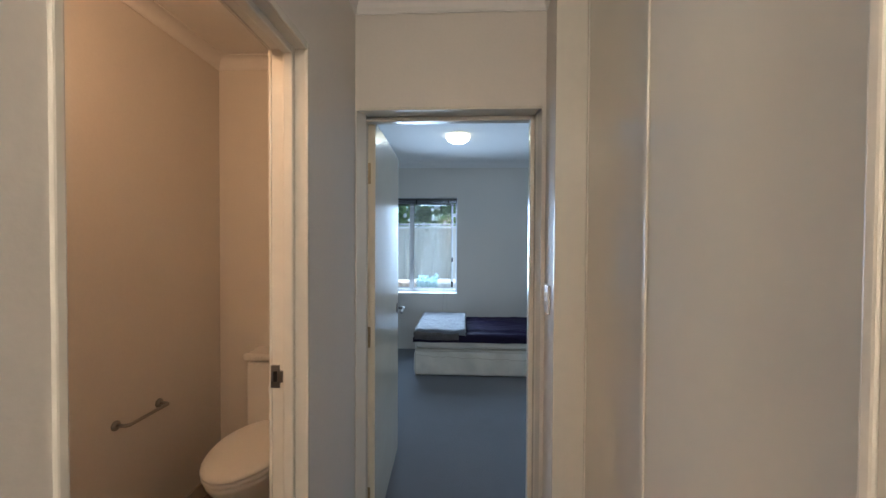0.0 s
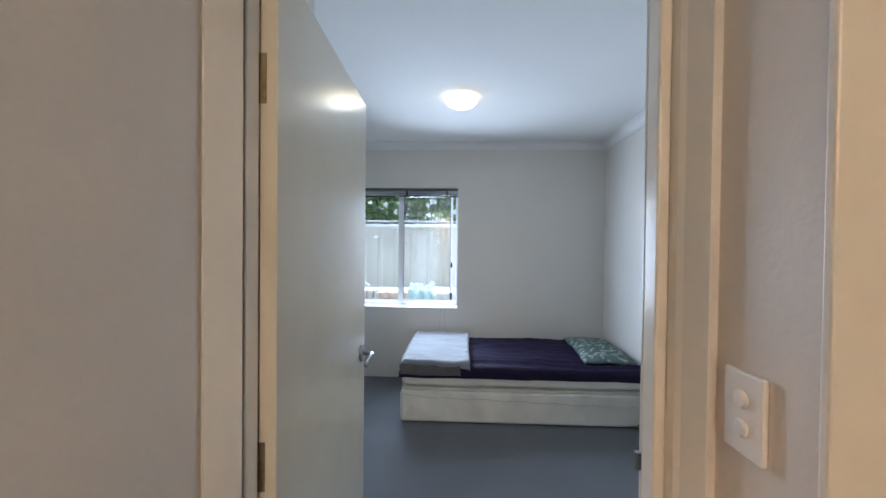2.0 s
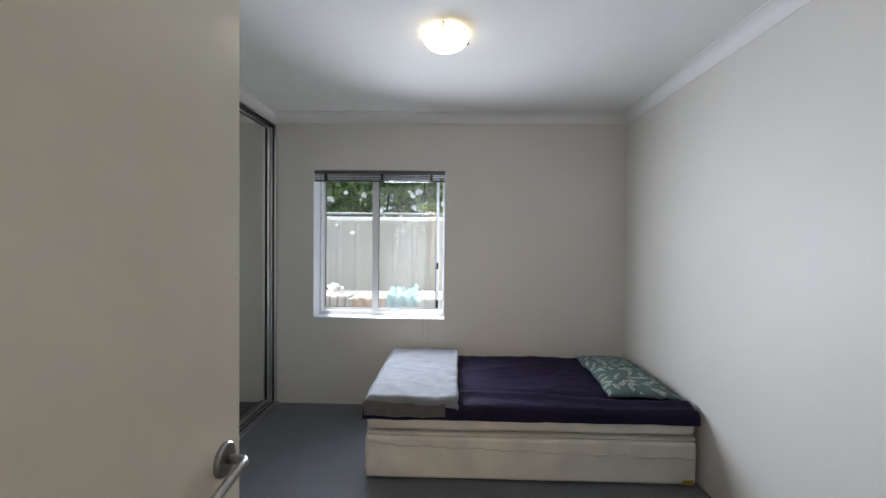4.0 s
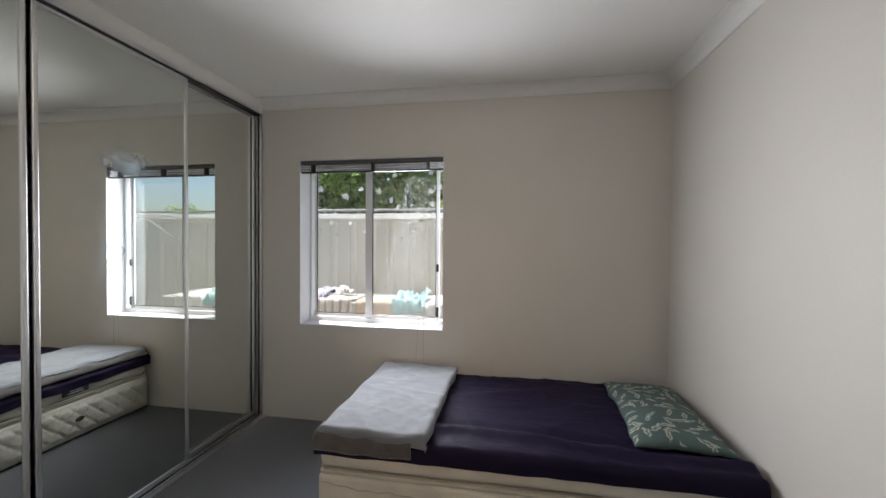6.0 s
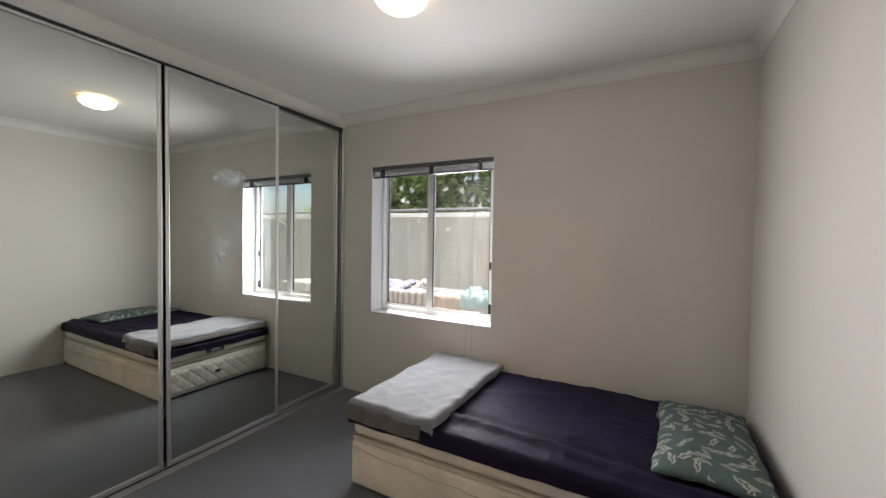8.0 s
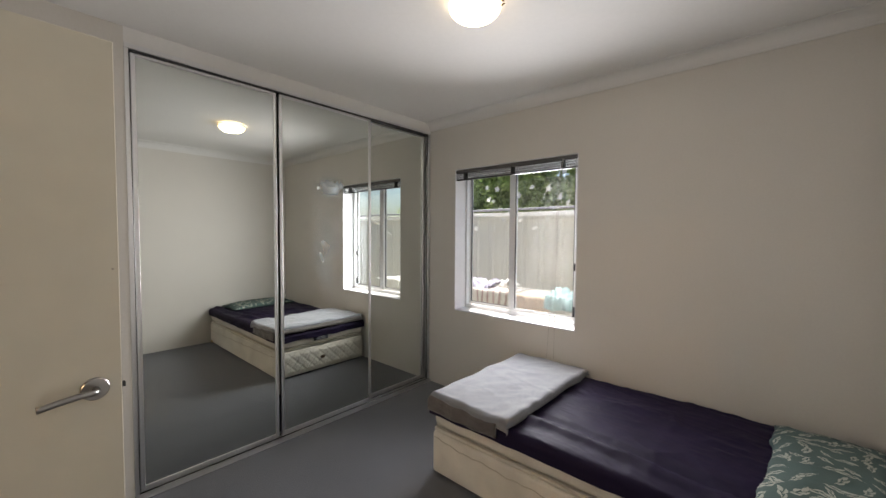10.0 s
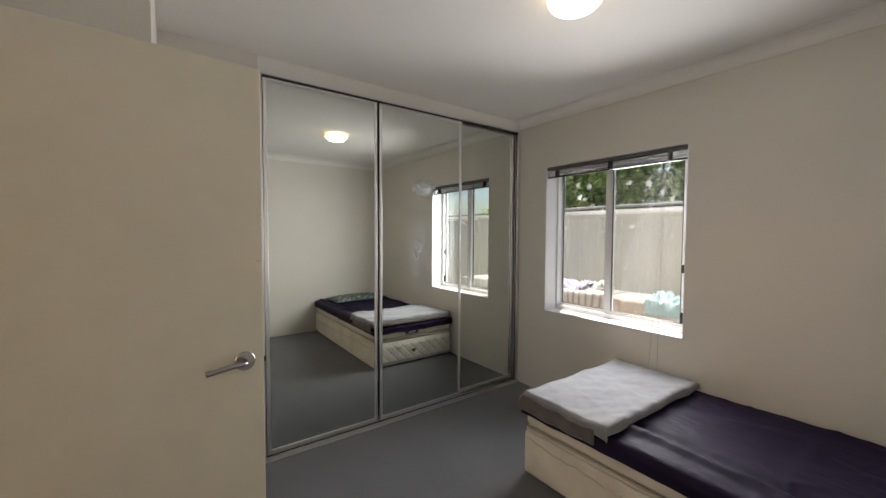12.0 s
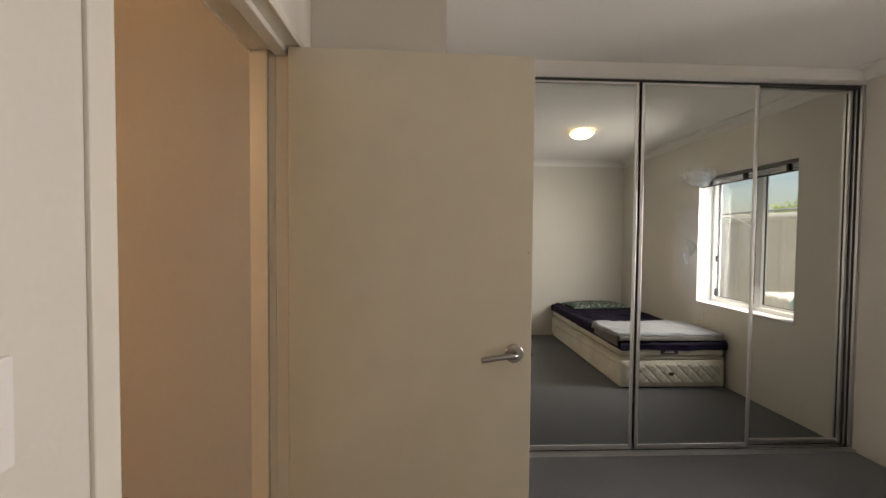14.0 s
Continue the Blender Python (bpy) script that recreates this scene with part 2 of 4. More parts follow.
LAMP_GLASS = glowing("lit_opal_glass", (1.0, 0.78, 0.45), 2.1)


def bulb_behind(m, inner, outer):
    """Opal glass: whitest over the bulb, thinning to yellow at the rim."""
    t = m.node_tree
    b = t.nodes["Principled BSDF"]
    co = t.nodes.new("ShaderNodeTexCoord")
    flat = t.nodes.new("ShaderNodeVectorMath")
    flat.operation = "MULTIPLY"
    flat.inputs[1].default_value = (1, 1, 0)
    ln = t.nodes.new("ShaderNodeVectorMath")
    ln.operation = "LENGTH"
    ramp = t.nodes.new("ShaderNodeMapRange")
    ramp.inputs[1].default_value, ramp.inputs[2].default_value = 0.075, 0.135
    ramp.inputs[3].default_value, ramp.inputs[4].default_value = inner, outer
    tone = t.nodes.new("ShaderNodeValToRGB")
    tone.color_ramp.elements[0].color = (1.0, 0.88, 0.64, 1)
    tone.color_ramp.elements[1].color = (1.0, 0.74, 0.38, 1)
    hue = t.nodes.new("ShaderNodeMapRange")
    hue.inputs[1].default_value, hue.inputs[2].default_value = 0.075, 0.135
    t.links.new(co.outputs["Object"], flat.inputs[0])
    t.links.new(flat.outputs[0], ln.inputs[0])
    t.links.new(ln.outputs["Value"], ramp.inputs[0])
    t.links.new(ln.outputs["Value"], hue.inputs[0])
    t.links.new(hue.outputs[0], tone.inputs[0])
    t.links.new(tone.outputs[0], b.inputs["Emission Color"])
    t.links.new(ramp.outputs[0], b.inputs["Emission Strength"])


bulb_behind(LAMP_GLASS, 7.5, 1.9)
TILE = material("brown_floor_tile", (0.20, 0.13, 0.085), 0.35, grain=0.15, scale=25, stain=0.2)
SKIRT = material("skirting_tile", (0.62, 0.56, 0.47), 0.25, grain=0.03, scale=30)
FENCE = material("cream_steel_sheet", (0.80, 0.765, 0.67), 0.45, grain=0.04, scale=30, stain=0.08, stain_scale=2)
PAVING = material("pale_concrete", (0.42, 0.39, 0.34), 0.9, grain=0.2, scale=40, bump=0.3, stain=0.25, stain_scale=1.5)
LEAF = material("green_leaf", (0.44, 0.56, 0.21), 0.45, grain=0.3, scale=9, stain=0.4, stain_scale=2.5)
# darker copy of the leaf, its colour holding the shade inside the shrubs
LEAF_SHADED = material("shaded_green_leaf", (0.20, 0.29, 0.11), 0.7, grain=0.3, scale=12)


def translucent(m, share):
    t = m.node_tree
    b = t.nodes["Principled BSDF"]
    tr = t.nodes.new("ShaderNodeBsdfTranslucent")
    src = b.inputs["Base Color"].links[0].from_socket
    t.links.new(src, tr.inputs[0])
    mix = t.nodes.new("ShaderNodeMixShader")
    mix.inputs[0].default_value = share
    t.links.new(b.outputs[0], mix.inputs[1])
    t.links.new(tr.outputs[0], mix.inputs[2])
    t.links.new(mix.outputs[0], t.nodes["Material Output"].inputs[0])


translucent(LEAF, 0.6)
translucent(LEAF_SHADED, 0.5)
BARK = material("brown_bark", (0.12, 0.085, 0.055), 0.9, grain=0.3, scale=40, bump=0.6)
PETAL = material("white_petal", (0.85, 0.83, 0.76), 0.6, grain=0.04, scale=30)
WIRE = material("white_line_wire", (0.88, 0.88, 0.86), 0.35)
RAIL = material("grey_line_rail", (0.42, 0.42, 0.46), 0.4, 0.3)
TEAL = material("teal_towel", (0.52, 0.72, 0.74), 0.95, grain=0.2, scale=120, bump=0.5, stain=0.2, stain_scale=10)
LILAC = material("lilac_cloth", (0.50, 0.48, 0.62), 0.9, grain=0.2, scale=100, bump=0.3)
OCHRE = material("orange_cloth", (0.76, 0.60, 0.48), 0.9, grain=0.2, scale=90, bump=0.3)
WHITECLOTH = material("white_cotton", (0.75, 0.73, 0.70), 0.9, grain=0.1, scale=90, bump=0.3)


def striped(name, light, dark, period):
    m = material(name, light, 0.9)
    t = m.node_tree
    b = t.nodes["Principled BSDF"]
    co = t.nodes.new("ShaderNodeTexCoord")
    w = t.nodes.new("ShaderNodeTexWave")
    w.inputs["Scale"].default_value = period
    w.inputs["Distortion"].default_value = 3.0
    r = t.nodes.new("ShaderNodeValToRGB")
    r.color_ramp.interpolation = "EASE"
    r.color_ramp.elements[0].color = (*dark, 1)
    r.color_ramp.elements[1].position = 0.42
    r.color_ramp.elements[1].color = (*light, 1)
    t.links.new(co.outputs["Object"], w.inputs["Vector"])
    t.links.new(w.outputs["Fac"], r.inputs[0])
    t.links.new(r.outputs[0], b.inputs["Base Color"])
    return m


STRIPES = striped("striped_towel", (0.76, 0.73, 0.69), (0.50, 0.38, 0.36), 4.0)


def smeared_mirror():
    """Mirror glass with a hazy wiped patch and a brighter fingermark streak above it."""
    m = material("smeared_mirror_glass", (0.74, 0.77, 0.735), 0.0, 1.0)
    t = m.node_tree
    b = t.nodes["Principled BSDF"]
    co = t.nodes.new("ShaderNodeTexCoord")
    total = None
    for centre, size, noise_scale, strength in (((1.17, 1.42), (0.26, 0.62), 2.6, 0.46), ((1.25, 1.825), (0.20, 0.09), 6.0, 0.95), ((1.62, 1.70), (0.16, 0.45), 3.0, 0.12)):
        mp = t.nodes.new("ShaderNodeMapping")
        mp.inputs["Scale"].default_value = (1, 1 / size[0], 1 / size[1])
        mp.inputs["Location"].default_value = (0, -centre[0] / size[0], -centre[1] / size[1])
        t.links.new(co.outputs["Object"], mp.inputs[0])
        g = t.nodes.new("ShaderNodeTexGradient")
        g.gradient_type = "SPHERICAL"
        t.links.new(mp.outputs[0], g.inputs[0])
        n = t.nodes.new("ShaderNodeTexNoise")
        n.inputs["Scale"].default_value, n.inputs["Detail"].default_value, n.inputs["Distortion"].default_value = noise_scale, 3.0, 0.8
        t.links.new(co.outputs["Object"], n.inputs[0])
        r = t.nodes.new("ShaderNodeMapRange")
        r.inputs[1].default_value, r.inputs[2].default_value, r.inputs[3].default_value, r.inputs[4].default_value = 0.34, 0.72, 0.0, strength
        t.links.new(n.outputs["Fac"], r.inputs[0])
        mul = t.nodes.new("ShaderNodeMath")
        mul.operation = "MULTIPLY"
        t.links.new(g.outputs["Fac"], mul.inputs[0])
        t.links.new(r.outputs[0], mul.inputs[1])
        if total:
            add = t.nodes.new("ShaderNodeMath")
            add.operation, add.use_clamp = "ADD", True
            t.links.new(total, add.inputs[0])
            t.links.new(mul.outputs[0], add.inputs[1])
            total = add.outputs[0]
        else:
            total = mul.outputs[0]
    d = t.nodes.new("ShaderNodeBsdfGlossy")
    d.inputs["Color"].default_value = (0.72, 0.87, 1.0, 1)
    d.inputs["Roughness"].default_value = 0.42
    mix = t.nodes.new("ShaderNodeMixShader")
    t.links.new(total, mix.inputs[0])
    t.links.new(b.outputs[0], mix.inputs[1])
    t.links.new(d.outputs[0], mix.inputs[2])
    t.links.new(mix.outputs[0], t.nodes["Material Output"].inputs[0])
    return m


MIRROR_SMEAR = smeared_mirror()


def pane_glass(name, gloss_share, haze):
    m = bpy.data.materials.new(name)
    m.use_nodes = True
    t = m.node_tree
    t.nodes.remove(t.nodes["Principled BSDF"])
    clear = t.nodes.new("ShaderNodeBsdfTransparent")
    clear.inputs[0].default_value = (0.96, 0.98, 0.97, 1)
    gloss = t.nodes.new("ShaderNodeBsdfGlossy")
    gloss.inputs["Roughness"].default_value = haze
    mix = t.nodes.new("ShaderNodeMixShader")
    mix.inputs[0].default_value = gloss_share
    t.links.new(clear.outputs[0], mix.inputs[1])
    t.links.new(gloss.outputs[0], mix.inputs[2])
    t.links.new(mix.outputs[0], t.nodes["Material Output"].inputs[0])
    return m


GLASS = pane_glass("window_glass", 0.05, 0.02)
GLASS_DUSTY = pane_glass("dusty_window_glass", 0.12, 0.06)


# ---- door frames ----
def door_frame(name, axis, o0, o1, f0, f1, top, stop, label, widths, thin=0.022, splay=None):
    """A rebated timber frame lining an opening o0..o1 through a wall f0..f1: jambs, stops, and a narrow rounded bead on each face."""
    fr = thing(name, (0, 0, 0), label, "door frame", kind="structure")
    j, w = 0.012, 0.022

    def put(pname, a0, a1, b0, b1, z0, z1, bevel=0.002, label=""):
        bm = boxed(a0, a1, b0, b1, z0, z1, bevel=bevel) if axis == "x" else boxed(b0, b1, a0, a1, z0, z1, bevel=bevel)
        part(pname, bm, TRIM, fr, label)
    front = splay or f0 + 0.001
    put("jamb", o0 - j, o0, front, f1 - 0.001, 0, top + j)
    put("jamb", o1, o1 + j, front, f1 - 0.001, 0, top + j)
    if splay:
        for edge, side, lip in ((o0, -1, 0.014), (o1, 1, 0.0)):
            plan = [(edge + side * 0.011, f0 - 0.006), (edge + side * 0.013, f0 - 0.006), (edge + side * 0.013, f0 - 0.001), (edge + side * 0.0115, f0), (edge + side * 0.0115, front), (edge - side * lip, front), (edge - side * lip + side * 0.004, front - 0.012)]
            bm = bmesh.new()
            lo, hi = ([bm.verts.new((x, y, z)) for x, y in plan] for z in (0.0, top))
            for i in range(len(plan)):
                bm.faces.new((lo[i], lo[i - 1], hi[i - 1], hi[i]))
            bm.faces.new(lo)
            bm.faces.new(hi)
            bmesh.ops.recalc_face_normals(bm, faces=bm.faces)
            part("jamb_moulding", bm, TRIM, fr, "glossy cream splayed moulding")
    put("head", o0, o1, f0 + 0.001, f1 - 0.001, top, top + j)
    s0, s1 = stop
    put("door_stop", o0 + 0.0005, o0 + thin, s0, s1, 0, top, 0.004)
    put("door_stop", o1 - w, o1 - 0.0005, s0, s1, 0, top, 0.004)
    put("door_stop", o0 + thin, o1 - w, s0, s1, top - w, top - 0.0005, 0.004)
    for face, out, near, far in ((f0, -1, *widths[0]), (f1, 1, *widths[1])):
        b0, b1 = sorted((face - out * 0.004, face + out * 0.006))
        if splay and out < 0:
            put("architrave", o0 - 0.012, o1 + 0.012, b0, b1, top - 0.003, top + 0.008, 0.003, "glossy cream painted moulding")
            continue
        put("architrave", o0 - near, o0 + 0.003, b0, b1, 0, top + 0.020, 0.003, "glossy cream painted moulding")
        put("architrave", o1 - 0.003, o1 + far, b0, b1, 0, top + 0.020, 0.003, "glossy cream painted moulding")
        put("architrave", o0 + 0.003, o1 - 0.003, b0, b1, top - 0.003, top + 0.020, 0.003, "glossy cream painted moulding")
    return fr


bed_frame = door_frame("door_frame_bedroom", "x", 0.247, 1.029, DY0, DY1, 2.036, (1.722, 1.767), "cream gloss painted timber frame of the bedroom doorway", ((0.008, 0.018), (0.040, 0.040)), 0.007, 1.697)
wc_frame = door_frame("door_frame_toilet", "y", 0.405, 1.108, HL - 0.11, HL, 2.036, (0.165, 0.195), "cream gloss painted timber frame of the toilet doorway", ((0.040, 0.040), (0.012, 0.012)))


def strike_plate(parent, m):
    bm = boxed(-0.0015, 0.0015, -0.0135, 0.0135, -0.035, 0.035)
    box(bm, -0.003, 0.012, -0.026, -0.0135, -0.018, 0.018, bevel=0.002)
    bm.transform(m)
    p = part("strike_plate", bm, CHROME, parent, "tarnished metal strike plate")
    # black block over the plate, coloured as the dark inside a hole
    hole = boxed(-0.0022, 0.0022, -0.006, 0.006, -0.016, 0.016)
    hole.transform(m)
    part("latch_hole_shade", hole, BLACK, p)


strike_plate(wc_frame, pose(0.132, 1.1065, 1.045, 0, 0, 90))
strike_plate(bed_frame, pose(1.0275, 1.790, 1.02, 0, 0, 180))

# ---- bedroom door leaf ----
leaf = thing("door_bedroom", (0.286, 1.776, 0.0), "cream gloss painted flush door with lever handle, standing wide open", "door", rz=91.9)
slab = part("leaf", boxed(0.0, 0.828, 0.0, 0.036, 0.012, 2.034, bevel=0.002), DOOR, leaf)


def lever_handle(parent, x, z, side, face):
    y = face
    rose = bmesh.new()
    revolve(rose, [(0.033, 0), (0.033, 0.006), (0.030, 0.0095), (0.014, 0.0105)], 32)
    rose.transform(Matrix.Translation((x, y, z)) @ Matrix.Rotation(radians(90 * side), 4, "X"))
    h = part("door_handle", rose, CHROME, parent, "round satin chrome rose with a curved lever", smooth=False)
    s = -side
    lever = tube(bmesh.new(), [(x, y + s * 0.008, z), (x, y + s * 0.03, z), (x - 0.004, y + s * 0.042, z + 0.001), (x - 0.014, y + s * 0.048, z + 0.002), (x - 0.04, y + s * 0.049, z + 0.002), (x - 0.08, y + s * 0.047, z - 0.004), (x - 0.112, y + s * 0.046, z - 0.009), (x - 0.122, y + s * 0.046, z - 0.010)], 0.0088, 12)
    part("lever", lever, CHROME, h, smooth=True)


lever_handle(leaf, 0.766, 1.01, 1, 0.0)
lever_handle(leaf, 0.766, 1.01, -1, 0.036)
part("latch_plate", boxed(0.827, 0.8295, 0.006, 0.030, 0.97, 1.03), CHROME, leaf)
part("latch_bolt", boxed(0.8295, 0.839, 0.011, 0.024, 0.992, 1.008, bevel=0.002), DARK, leaf)
part("dent", rod((0.813, -0.0004, 1.36), (0.813, 0.002, 1.36), 0.0035, seg=10), PIPING, leaf, "small brown dent in the paint")
for z in (0.22, 1.0, 1.785):
    hg = rod((-0.005, 0.041, z - 0.05), (-0.005, 0.041, z + 0.05), 0.006, seg=12)
    hp = part("hinge", hg, BRASS, leaf, "dull brass butt hinge")
    part("hinge_leaf", boxed(-0.0025, -0.0005, 0.022, 0.037, z - 0.05, z + 0.05), BRASS, hp)


# ---- switches ----
def light_switch(at, rz, label):
    sw = thing("light_switch", at, label, "light switch", rz=rz, group="light switches")
    part("plate", boxed(-0.036, 0.036, -0.009, 0.0, -0.058, 0.058, bevel=0.003), PLASTIC, sw)
    for z in (0.020, -0.020):
        bm = revolve(bmesh.new(), [(0.0125, 0), (0.0125, 0.003), (0.010, 0.0055), (0.004, 0.0062)], 20)
        bm.transform(Matrix.Translation((0, -0.0085, z)) @ Matrix.Rotation(radians(90), 4, "X"))
        part("rocker", bm, PLASTIC, sw)
    return sw


light_switch((HR, 1.570, 1.225), -90, "white plastic two-rocker wall switch beside the bedroom doorway")
light_switch((1.198, DY1, 1.229), 180, "white plastic wall switch on the bedroom wall beside the doorway")

# ---- hall cupboard ----
cup = thing("hall_cupboard", (HR, 0.325, 0), "cream high-gloss sliding cupboard doors deep in a white reveal", "cupboard")
part("reveal", boxed(-0.004, 0.170, 1.126, 1.139, 0, 2.439, bevel=0.003), TRIM, cup)
part("reveal", boxed(-0.004, 0.170, 0.001, 0.014, 0, 2.439, bevel=0.003), TRIM, cup)
part("head_track", boxed(0.065, 0.150, 0.014, 1.126, 2.39, 2.439), ALU, cup)
part("floor_track", boxed(0.065, 0.150, 0.014, 1.126, 0, 0.018), ALU, cup)
for y0, y1, x in ((0.535, 1.123, 0.116), (0.017, 0.573, 0.072)):
    d = part("sliding_door", boxed(x, x + 0.020, y0 + 0.012, y1 - 0.012, 0.022, 2.388, bevel=0.0015), LAMINATE, cup, "glossy cream laminate panel")
    part("edge_strip", boxed(x - 0.004, x + 0.022, y0, y0 + 0.012, 0.02, 2.389, bevel=0.002), TRIM, d)
    part("edge_strip", boxed(x - 0.004, x + 0.022, y1 - 0.012, y1, 0.02, 2.389, bevel=0.002), TRIM, d)

# ---- toilet room ----
WCX = LX + 0.08
structure("floor_toilet", boxed(WCX, NX - 0.09, 0.0, NY - 0.1, 0.0, 0.006), TILE, "brown ceramic tiled toilet floor", "floor")
structure("baseboard_toilet_far", boxed(WCX, WCX + 0.01, 0.0, NY - 0.1, 0.006, 0.10, bevel=0.002), SKIRT, "cream tiled skirting in the toilet", "baseboard")
structure("baseboard_toilet_back", boxed(WCX + 0.01, NX - 0.09, NY - 0.11, NY - 0.1, 0.006, 0.10, bevel=0.002), SKIRT, "cream tiled skirting in the toilet", "baseboard")


def oval_loft(bm, rings, seg=36):
    """Egg-shaped rings: (z, half width, front reach, back reach, centre y)."""
    made = []
    for z, w, f, b, cy in rings:
        row = []
        for i in range(seg):
            a = 2 * math.pi * i / seg
            c, s_ = math.cos(a), math.sin(a)
            row.append(bm.verts.new((w * c, cy + (b if s_ > 0 else f) * s_, z)))
        made.append(row)
    for lo, hi in zip(made, made[1:]):
        for i in range(seg):
            j = (i + 1) % seg
            bm.faces.new((lo[i], lo[j], hi[j], hi[i]))
    bm.faces.new(list(reversed(made[0])))
    bm.faces.new(made[-1])
    bmesh.ops.recalc_face_normals(bm, faces=bm.faces)
    return bm


wc = thing("toilet", (-0.315, 2.19, 0.006), "white ceramic close-coupled toilet with the lid down", "toilet")
wc.scale = (1, 1, 1.07)
part("bowl", oval_loft(bmesh.new(), [(0, 0.115, 0.25, 0.22, -0.33), (0.05, 0.11, 0.24, 0.22, -0.33), (0.18, 0.11, 0.22, 0.24, -0.34), (0.28, 0.15, 0.27, 0.27, -0.36), (0.36, 0.178, 0.31, 0.28, -0.38), (0.385, 0.182, 0.315, 0.28, -0.38)]), CERAMIC, wc, smooth=True)
part("seat", oval_loft(bmesh.new(), [(0.387, 0.184, 0.318, 0.24, -0.38), (0.392, 0.188, 0.323, 0.24, -0.38), (0.402, 0.188, 0.323, 0.24, -0.38), (0.406, 0.184, 0.318, 0.24, -0.38)]), PLASTIC, wc, smooth=True)
part("lid", oval_loft(bmesh.new(), [(0.408, 0.186, 0.322, 0.24, -0.38), (0.413, 0.190, 0.327, 0.24, -0.38), (0.422, 0.188, 0.325, 0.24, -0.38), (0.430, 0.170, 0.305, 0.225, -0.38), (0.433, 0.10, 0.22, 0.16, -0.38)]), PLASTIC, wc, smooth=True)
cis = part("cistern", boxed(-0.185, 0.185, -0.175, -0.004, 0.38, 0.735, bevel=0.025, seg=4), CERAMIC, wc)
part("cistern_lid", boxed(-0.195, 0.195, -0.185, -0.002, 0.737, 0.775, bevel=0.014, seg=3), CERAMIC, cis)
part("flush_button", revolve(bmesh.new(), [(0.022, 0.775), (0.022, 0.781), (0.018, 0.783)], 24, (0, -0.09)), CHROME, cis)
part("waste_plinth", boxed(-0.10, 0.10, -0.14, -0.02, 0.0, 0.38, bevel=0.02), CERAMIC, wc)

holder = thing("paper_holder", (WCX, 1.615, 0.675), "chrome toilet paper rail with no roll on the wall", "paper holder")
for y in (-0.115, 0.115):
    rose = revolve(bmesh.new(), [(0.021, 0), (0.021, 0.006), (0.016, 0.010), (0.009, 0.012)], 24)
    rose.transform(Matrix.Translation((0, y, 0)) @ Matrix.Rotation(radians(90), 4, "Y"))
    r_ = part("rose", rose, CHROME, holder)
    part("arm", tube(bmesh.new(), [(0.008, y, 0), (0.035, y, 0), (0.048, y * 0.97, 0), (0.055, y * 0.88, 0)], 0.0075, 10), CHROME, r_, smooth=True)
part("rail", rod((0.055, -0.105, 0), (0.055, 0.105, 0), 0.0075), CHROME, holder)

# ---- mirrored wardrobe ----
robe = thing("mirror_wardrobe", (LX, 2.79, 0), "wardrobe with three mirrored sliding doors framed in bright aluminium", "wardrobe")
RW = FW - 2.79
hd = part("head_track", boxed(-0.085, 0.006, 0, RW, 2.438, 2.465, bevel=0.002), ALU, robe)
# solid dark strip filling the gap over the doors as its shade
part("slot_shade_strip", boxed(-0.080, -0.004, 0.002, RW - 0.002, 2.4245, 2.438), DARK, hd, "dark strip put in for the shade in the slot above the doors")
trk = part("floor_track", boxed(-0.085, 0.030, 0, RW, 0.0, 0.008, bevel=0.002), ALU, robe)
for x in (0.028, 0.005, -0.037, -0.079):
    part("track_rib", boxed(x - 0.005, x, 0.002, RW - 0.002, 0.008, 0.022, bevel=0.001), ALU, trk)
# dark strips between the ribs give the grooves' shade as colour
for x in (0.022, -0.001, -0.043):
    part("groove_shade_strip", boxed(x - 0.021 if x > 0 else x - 0.030, x - 0.001, 0.002, RW - 0.002, 0.008, 0.011), DARK, trk, "dark strip put in for the shade between the track ribs")
part("side_channel", boxed(-0.085, 0.004, 0, 0.020, 0.022, 2.438, bevel=0.002), ALU, robe)
# dark strip behind the channel lips, coloured as the shade there
part("channel_shade_strip", boxed(-0.030, -0.005, RW - 0.019, RW - 0.011, 0.022, 2.438), DARK, robe)
far = part("side_channel", boxed(-0.085, -0.031, RW - 0.020, RW, 0.022, 2.438, bevel=0.002), ALU, robe)
for y in (RW - 0.010, RW - 0.024):
    part("channel_lip", boxed(-0.010, 0.005, y, y + 0.006, 0.022, 2.438, bevel=0.001), ALU, far)


def mirror_door(y0, y1, x, mat, label):
    pane = part("mirror_door", boxed(x - 0.006, x, y0 + 0.02, y1 - 0.02, 0.05, 2.405), mat, robe, label)
    for a, b in ((y0, y0 + 0.024), (y1 - 0.024, y1)):
        bm = boxed(x - 0.018, x + 0.007, a, b, 0.026, 2.424, bevel=0.006, seg=3)
        part("stile", bm, ALU, pane)
    part("bottom_rail", boxed(x - 0.016, x + 0.005, y0 + 0.024, y1 - 0.024, 0.026, 0.056, bevel=0.002), ALU, pane)
    part("top_rail", boxed(x - 0.016, x + 0.005, y0 + 0.024, y1 - 0.024, 2.408, 2.424, bevel=0.002), ALU, pane)


mirror_door(0.026, 0.806, -0.012, MIRROR, "clear mirror in a narrow aluminium frame")
mirror_door(0.822, 1.606, -0.012, MIRROR_SMEAR, "mirror with a hazy wiped smear")
mirror_door(1.586, 2.290, -0.052, MIRROR, "clear mirror set back behind its neighbour")

